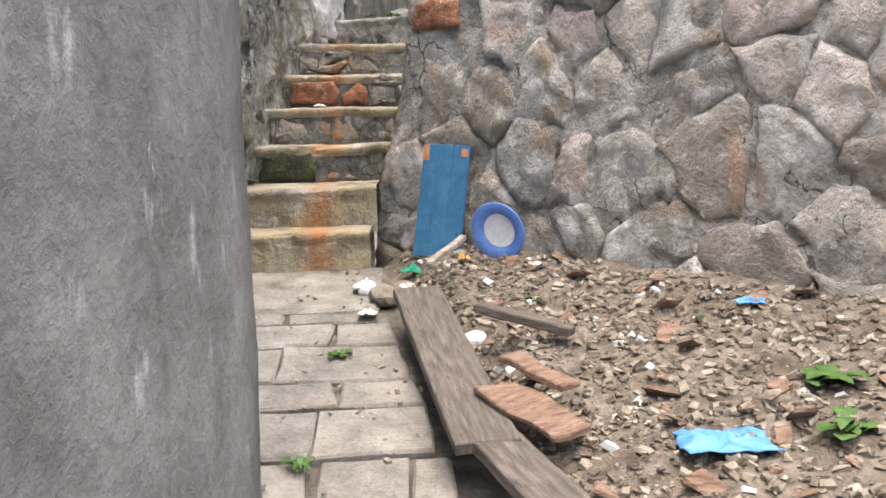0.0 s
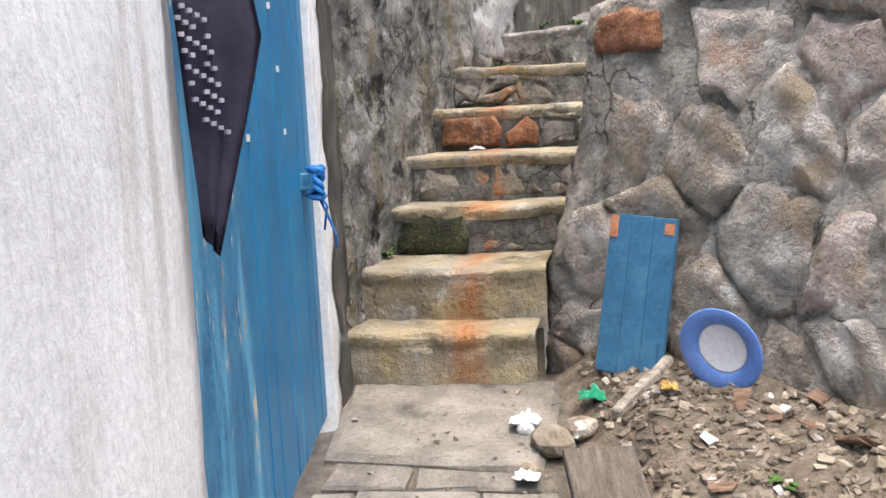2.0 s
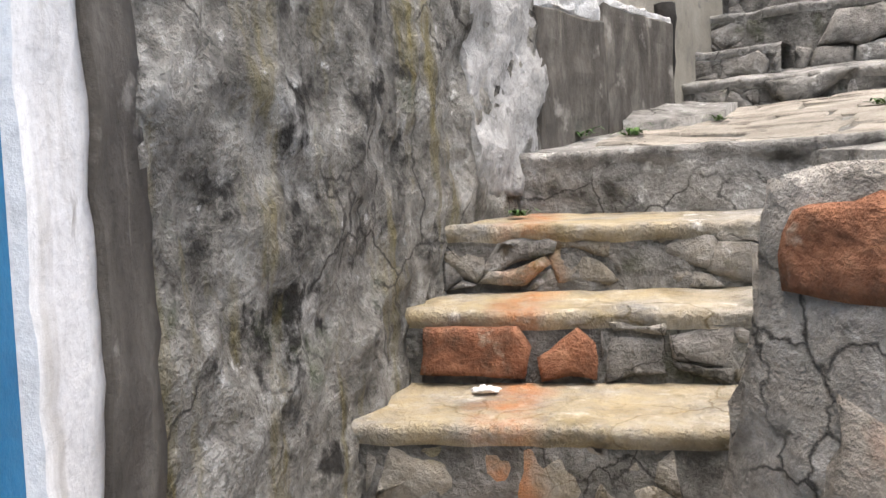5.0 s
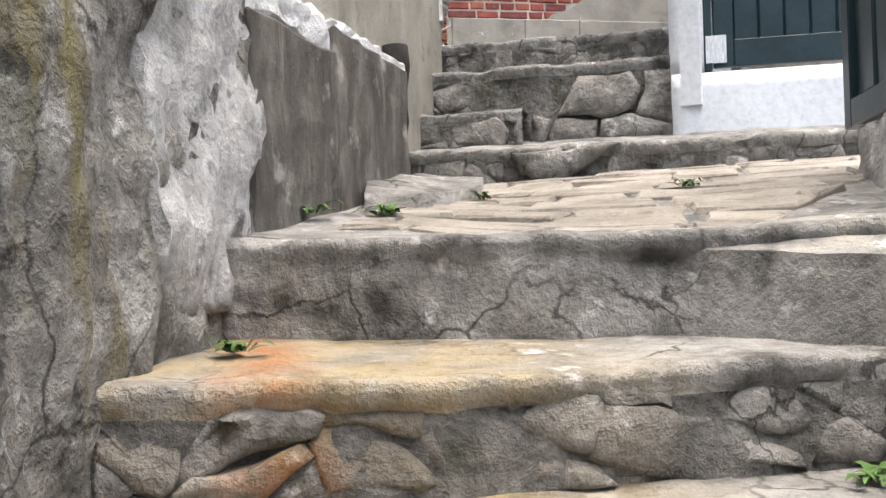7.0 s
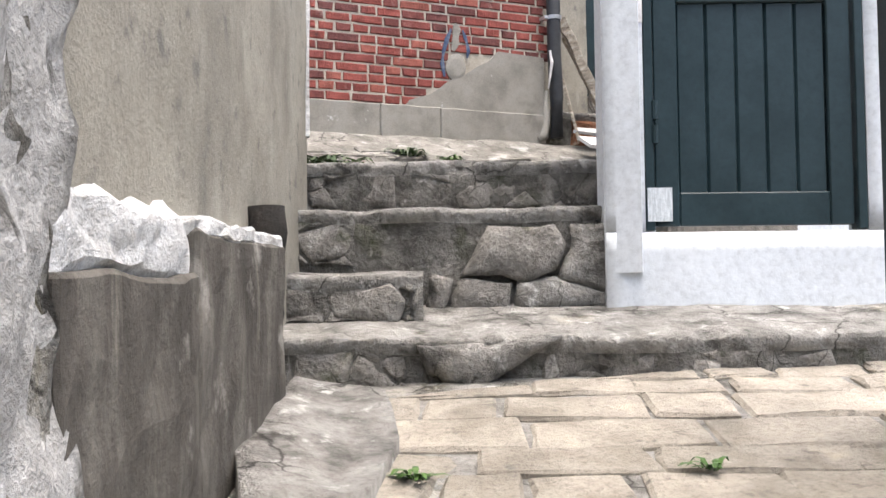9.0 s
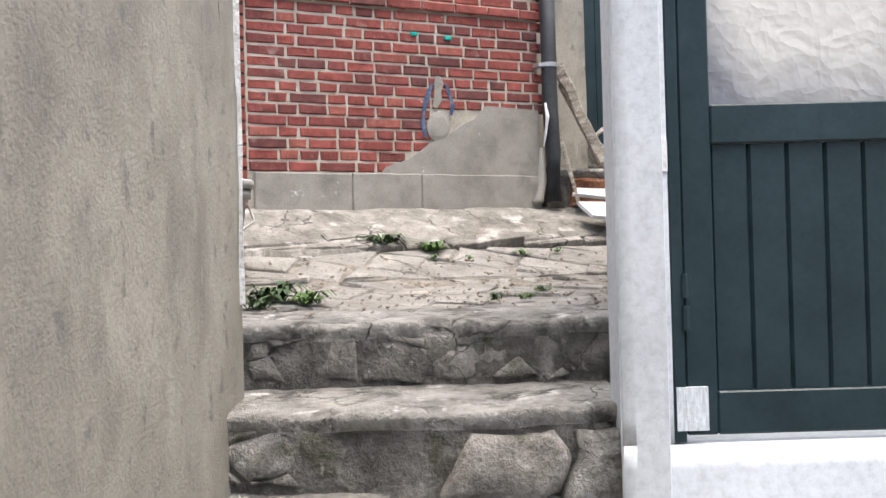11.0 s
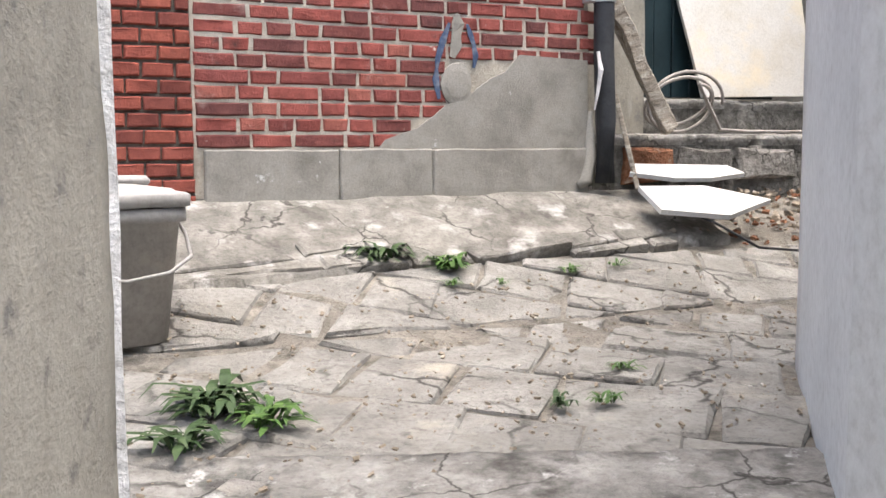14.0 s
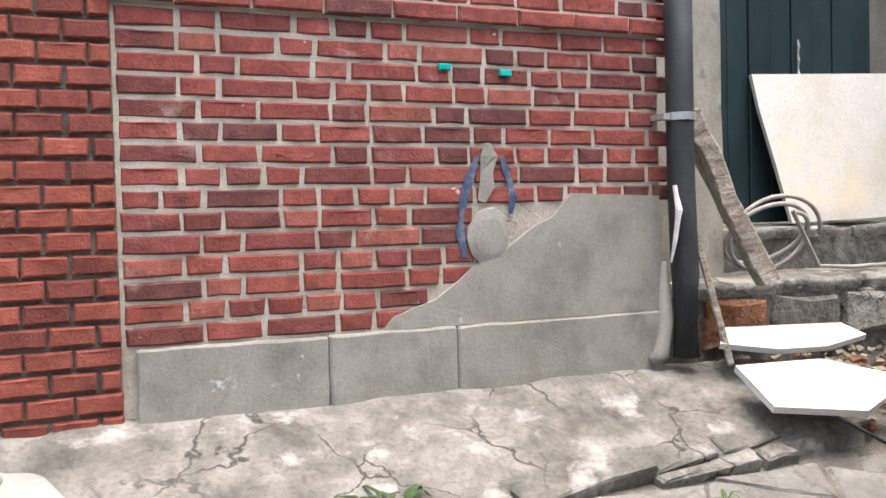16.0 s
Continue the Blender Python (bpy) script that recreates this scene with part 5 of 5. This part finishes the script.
for k, (x, y, size, n, mt) in enumerate(((1.30, 10.12, 0.12, 70, "darkleaf"), (1.52, 10.02, 0.10, 60, "leaf"), (1.47, 9.88, 0.05, 20, "leaf"), (0.52, 9.15, 0.13, 80, "darkleaf"), (0.62, 9.02, 0.10, 50, "leaf"),
                                     (0.42, 8.95, 0.1, 40, "darkleaf"), (1.62, 9.10, 0.06, 24, "leaf"), (1.30, 8.90, 0.05, 26, "darkleaf"), (1.42, 8.88, 0.05, 24, "leaf"), (1.97, 9.92, 0.06, 22, "leaf"), (2.20, 9.95, 0.06, 22, "leaf"),
                                     (1.66, 9.86, 0.04, 14, "leaf"))):
    weed(x, y, patio_z(x, y) + 0.004, size, n, 100 + k, mt, "tuft of green weed growing between yard slabs", 0.09)
for k, (x, y, size, n) in enumerate(((-0.27, 6.55, 0.07, 22), (0.08, 6.95, 0.05, 20), (0.62, 6.72, 0.05, 16), (-0.45, 6.6, 0.06, 14))):
    weed(x, y, landing_z(x, y) + 0.005, size, n, 200 + k, "leaf", "small green weed on the landing")
for k, (x, y, z, size, n) in enumerate(((-0.38, 3.30, 0.68, 0.055, 26), (-0.42, 2.55, 0.53, 0.05, 20), (-0.62, 5.9, 2.06, 0.05, 22), (0.3, 5.5, 1.86, 0.05, 18), (-0.95, 4.75, 1.27, 0.05, 20))):
    weed(x, y, z, size, n, 300 + k, "leaf", "small green weed in a joint")
for k, (x, y, size, n) in enumerate(((1.05, 2.50, 0.09, 16), (1.02, 2.25, 0.08, 14), (0.35, 3.45, 0.04, 10), (0.85, 3.0, 0.035, 8))):
    weed(x, y, mound_z(x, y), size, n, 400 + k, "leaf", "bright green seedling on the rubble heap", 0.35)


# ---- pieces: paving, rubble stones, bricks ----
rp = random.Random(11)
paving(path_bed, [(-0.98, 1.2), (0.12, 1.2), (0.02, 2.6), (-0.22, 3.72), (-0.90, 3.78)], lambda x, y: low_z(x, y) - 0.004, radians(2), 0.25, 0.37, 0.012, rp, "slabgrey", thick=0.05)
ob = piece("paving_slab", [(-0.93, 3.80), (-0.26, 3.74), (-0.24, 4.34), (-1.0, 4.34)], 0.6, 0.80, "slabgrey", path_bed, rp, edge=0.02, rough=0.01, tilt=0.0)
ob.matrix_basis = Matrix.Translation((0, 0, 0)) @ pose(0, 3.8, 0.775, 10, 0, 0) @ Matrix.Translation((0, -3.8, -0.80))
paving(landing_bed, [(-0.40, 6.38), (0.42, 5.72), (1.20, 6.66), (1.6, 7.0), (1.6, 7.25), (0.25, 7.54), (-0.12, 7.2)], landing_z, radians(-27), 0.165, 0.31, 0.005, rp, thick=0.05)
paving(patio_bed, [(0.25, 8.78), (1.40, 8.32), (1.75, 8.55), (2.6, 9.4), (2.6, 9.55), (-0.3, 9.62)], patio_z, radians(-40), 0.28, 0.31, 0.004, rp, "yardslab", thick=0.05, tilt=0.035)
paving(patio_bed, [(-0.3, 9.63), (3.9, 9.56), (3.9, 10.05), (1.7, 10.08), (-0.3, 9.95)], patio_z, radians(-33), 0.25, 0.32, 0.004, rp, "yardslab", thick=0.05, tilt=0.04)
# cement apron along the brick wall
apron = ring_block([(-0.6, 9.98), (0.9, 10.0), (1.7, 10.14), (2.9, 10.12), (2.95, 10.5), (2.55, 10.58), (-0.6, 10.58)], lambda x, y: patio_z(x, y) + 0.02 + 0.07 * max(0, min(1, (y - 10.1) / 0.4)), 3.2, amp=0.02)
tagged(finish("trim_apron", apron, "apron", smooth=True), "cracked cement apron at the foot of the brick wall", "apron", kind="structure")
paving(patio_bed, [(-0.5, 10.0), (0.9, 10.03), (2.6, 10.03), (2.6, 10.27), (0.6, 10.2), (-0.5, 10.2)], lambda x, y: patio_z(x, y) + 0.03 + 0.07 * max(0, min(1, (y - 10.1) / 0.4)), radians(7), 0.16, 0.36, 0.007, rp, "apron", thick=0.07, tilt=0.06)
# rough cement mound on the landing beside the plinth
foot = ring_block([(-0.30, 6.75), (-0.05, 6.85), (0.12, 7.15), (0.22, 7.52), (0.02, 7.66), (-0.25, 7.1)], lambda x, y: landing_z(x, y) + 0.03 + 0.14 * max(0, 0.18 - abs((y - 6.4) * 0.44 - (x + 0.60)) * 0.7), 2.2, amp=0.02)
tagged(finish("trim_cement_foot", foot, "step", smooth=True), "rough cement fillet at the foot of the plinth", "fillet", kind="structure")

rs = random.Random(5)
for poly in cells(3.95, 2.4, 13, 8, 0.42, rs):
    cx = sum(p[0] for p in poly) / len(poly)
    cy = 0.25 + sum(p[1] for p in poly) / len(poly)
    if cy > retaining_top(cx) - 0.06 or cy < 0.65:
        continue
    if cx < rubble_end(cy) + 0.06 or (abs(cx - 0.43) < 0.15 and abs(cy - 2.04) < 0.1):
        continue
    poly = shrink([(max(x, rubble_end(y + 0.25) + 0.01), min(y + 0.25, retaining_top(x) - 0.01)) for x, y in poly], rs.uniform(0.003, 0.014))
    piece("stone", poly, -0.12, 0.017 + rs.uniform(-0.012, 0.016) - 0.03 * (cy - 0.2), "stone", stone_wall, rs, edge=0.018, rough=0.024, tilt=0.06, dome=0.0, fine=0.018)
piece("brick", [(0.285, 1.965), (0.58, 1.955), (0.575, 2.075), (0.45, 2.10), (0.305, 2.09)], -0.1, -0.026, "rust", stone_wall, rs, edge=0.015, rough=0.008, tilt=0.03, fine=0.010)
for poly in cells(0.72, 1.35, 4, 7, 0.36, rs):
    cy = 0.65 + sum(p[1] for p in poly) / len(poly)
    if cy > 1.40:
        continue
    poly = shrink([(x, y + 0.65) for x, y in poly], rs.uniform(0.004, 0.02))
    piece("stone", poly, -0.1, 0.010 + rs.uniform(-0.006, 0.015) - 0.16 * (cy - 0.6), "stone", stair_side, rs, edge=0.02, rough=0.012, tilt=0.05, dome=0.006, fine=0.014)

# bricks
rb = random.Random(9)


def brick_mesh(L, H, seed, material):
    r = random.Random(seed)
    b = bmesh.new()
    e = 0.006
    prof = [(-L / 2, -H / 2), (0, -H / 2), (L / 2, -H / 2), (L / 2, H / 2), (0, H / 2), (-L / 2, H / 2)]
    j = [(x + r.uniform(-0.003, 0.003), z + r.uniform(-0.002, 0.002)) for x, z in prof]
    lo = [b.verts.new((x, 0.03, z)) for x, z in j]
    mi = [b.verts.new((x, -0.004 + r.uniform(0, 0.003), z)) for x, z in j]
    hi = [b.verts.new((x * (1 - 2 * e / L), -0.010 + r.uniform(-0.002, 0.003), z * (1 - 2 * e / H))) for x, z in j]
    for k in range(6):
        q = (k + 1) % 6
        b.faces.new((lo[k], lo[q], mi[q], mi[k]))
        b.faces.new((mi[k], mi[q], hi[q], hi[k]))
    b.faces.new(hi)
    bmesh.ops.recalc_face_normals(b, faces=b.faces)
    me = bpy.data.meshes.new("brick")
    b.to_mesh(me)
    b.free()
    me.materials.append(M[material])
    return me


COURSE = 0.0605
# brick pieces
KINDS = {0.200: [brick_mesh(0.200, 0.050, k, "brick") for k in range(7)], 0.098: [brick_mesh(0.098, 0.050, 20 + k, "brick") for k in range(7)],
         0.150: [brick_mesh(0.150, 0.050, 40 + k, "brick") for k in range(4)]}
PIER = [brick_mesh(0.112, 0.049, 60 + k, "brickpier") for k in range(7)]


def lay(mesh, x, y, z, parent, turn=0.0):
    ob = new("brick", mesh)
    ob.parent = parent
    ob.matrix_parent_inverse = parent.matrix_basis.inverted()
    ob.matrix_basis = pose(x, y, z, 0, turn, 0)


def in_cement(x, z):
    """Where the cement patch lies over the brick."""
    if math.hypot((x - 1.82) / 0.09, (z - 4.145) / 0.085) < 1:
        return True
    if x < 1.50 or z > 4.275:
        return False
    return z < 3.90 + (min(x, 2.12) - 1.50) * 0.58 + 0.02 * math.sin(x * 31)


for c in range(21):
    z = 3.918 + c * COURSE
    if 15 <= c <= 15:
        continue
    x = 0.752
    k = 0
    while x < 2.46:
        L = 0.200 if k % 2 == 0 else 0.098
        if c % 2 and x < 0.76:
            L = 0.150
        elif rb.random() < 0.45:
            L = rb.choice((0.098, 0.150))
        if x + L > 2.46:
            L = 0.150 if x + 0.150 < 2.475 else 0.098
        xc = x + L / 2
        if xc - L / 2 > 0.74 and not in_cement(xc, z):
            lay(rb.choice(KINDS[L]), xc, BY, z + rb.uniform(-0.0015, 0.0015), brick_wall, rb.uniform(-0.4, 0.4))
        x += L + rb.uniform(0.010, 0.014)
        k += 1
# string course
x = 0.70
string = empty("trim_string_course", Matrix(), "projecting course of red brick across the wall", "string course", kind="structure")
while x < 2.4:
    lay(rb.choice(KINDS[0.200]), x + 0.1, BY - 0.022, 3.918 + 15 * COURSE, string)
    x += 0.206
part("bed", box(0.70, 2.46, BY - 0.018, BY + 0.02, 3.918 + 14.5 * COURSE + 0.004, 3.918 + 15.5 * COURSE - 0.002), "brickmortar", string)
pier = rough_wall("wall_brick_pier", (-0.5, BY - 0.004), (0.742, BY - 0.004), 3.3, 5.9, 0.02, "sand", "orange-red brick pier with thin dark joints", amp=0.002, res=0.1)
for c in range(26):
    z = 3.63 + c * 0.0605
    x = 0.742 - 0.058 - (0.06 if c % 2 else 0.0)
    if c % 2:
        lay(brick_mesh(0.052, 0.049, 90 + c, "brickpier"), 0.742 - 0.028, BY - 0.012, z, pier)
    while x > -0.05:
        lay(rb.choice(PIER), x, BY - 0.012, z, pier, rb.uniform(-0.3, 0.3))
        x -= 0.119

# cement patch over the lower bricks, and a round dab of cement
patch = bmesh.new()
edge_pts = [(1.47, 3.887)] + [(1.50 + 0.62 * k / 9, 3.905 + 0.36 * k / 9 + rb.uniform(-0.02, 0.02)) for k in range(10)] + [(2.46, 4.27), (2.462, 3.887)]
f = patch.faces.new([patch.verts.new((x, BY - 0.018, z)) for x, z in edge_pts])
ex = bmesh.ops.extrude_face_region(patch, geom=[f])
for v in ex["geom"]:
    if isinstance(v, bmesh.types.BMVert):
        v.co.y += 0.04
tagged(finish("trim_cement_patch", patch, "skirt"), "grey cement patch over the lower bricks", "patch", kind="structure")
dab = lathe([(0.075, 0.0), (0.072, 0.012), (0.05, 0.018), (0.01, 0.02)], 18)
for v in dab.verts:
    v.co.x *= 1 + 0.2 * noise.noise(v.co * 20)
    v.co.y *= 1.15 + 0.2 * noise.noise(v.co * 17)
tagged(finish("trim_cement_dab", dab, "skirt", m=Matrix.Translation((1.825, BY - 0.004, 4.15)) @ pose(0, 0, 0, 90, 0, 0)), "round dab of grey cement on the brick", "patch", kind="structure")


def smear(pts, w, label, material="bluesmear"):
    b = tube([(x, BY - 0.012, z) for x, z in pts], [w * q for q in (0.5, 1, 0.8, 1, 0.4)], 6)
    for v in b.verts:
        v.co.y = BY - 0.0125 + (v.co.y - BY + 0.012) * 0.15
    tagged(finish("trim_paint_smear", b, material), label, "paint mark", kind="structure")


smear([(1.74, 4.09), (1.725, 4.17), (1.735, 4.25), (1.76, 4.33), (1.79, 4.40)], 0.018, "smeared dark blue paint on the brick")
smear([(1.90, 4.22), (1.91, 4.27), (1.90, 4.32), (1.885, 4.36), (1.87, 4.40)], 0.014, "smeared dark blue paint on the brick")
smear([(1.80, 4.26), (1.82, 4.31), (1.82, 4.35), (1.83, 4.40), (1.82, 4.44)], 0.03, "smeared pale cement on the brick", "skirt")
for x, z in ((1.685, 4.665), (1.89, 4.655)):
    plug = finish("wall_plug", box(-0.02, 0.02, -0.012, 0.004, -0.010, 0.010, 0.003), "teal", m=Matrix.Translation((x, BY - 0.011, z)))
    tagged(plug, "small teal plastic plug in the brick", "plug", "plugs in the brick wall")
# flaking white paint on the corner of the rendered wall
strip = empty("corner_paint", Matrix(), "ragged strip of white paint on the wall corner", "paint strip", kind="structure")
b = rough_box(-0.012, 0.012, -0.014, 0.014, 3.30, 5.55, amp=0.008, cuts=14, freq=22, seed=9, bev=0.0)
part("paint", b, "whitepatch", strip, m=Matrix.Translation((0.262, 8.438, 0)))
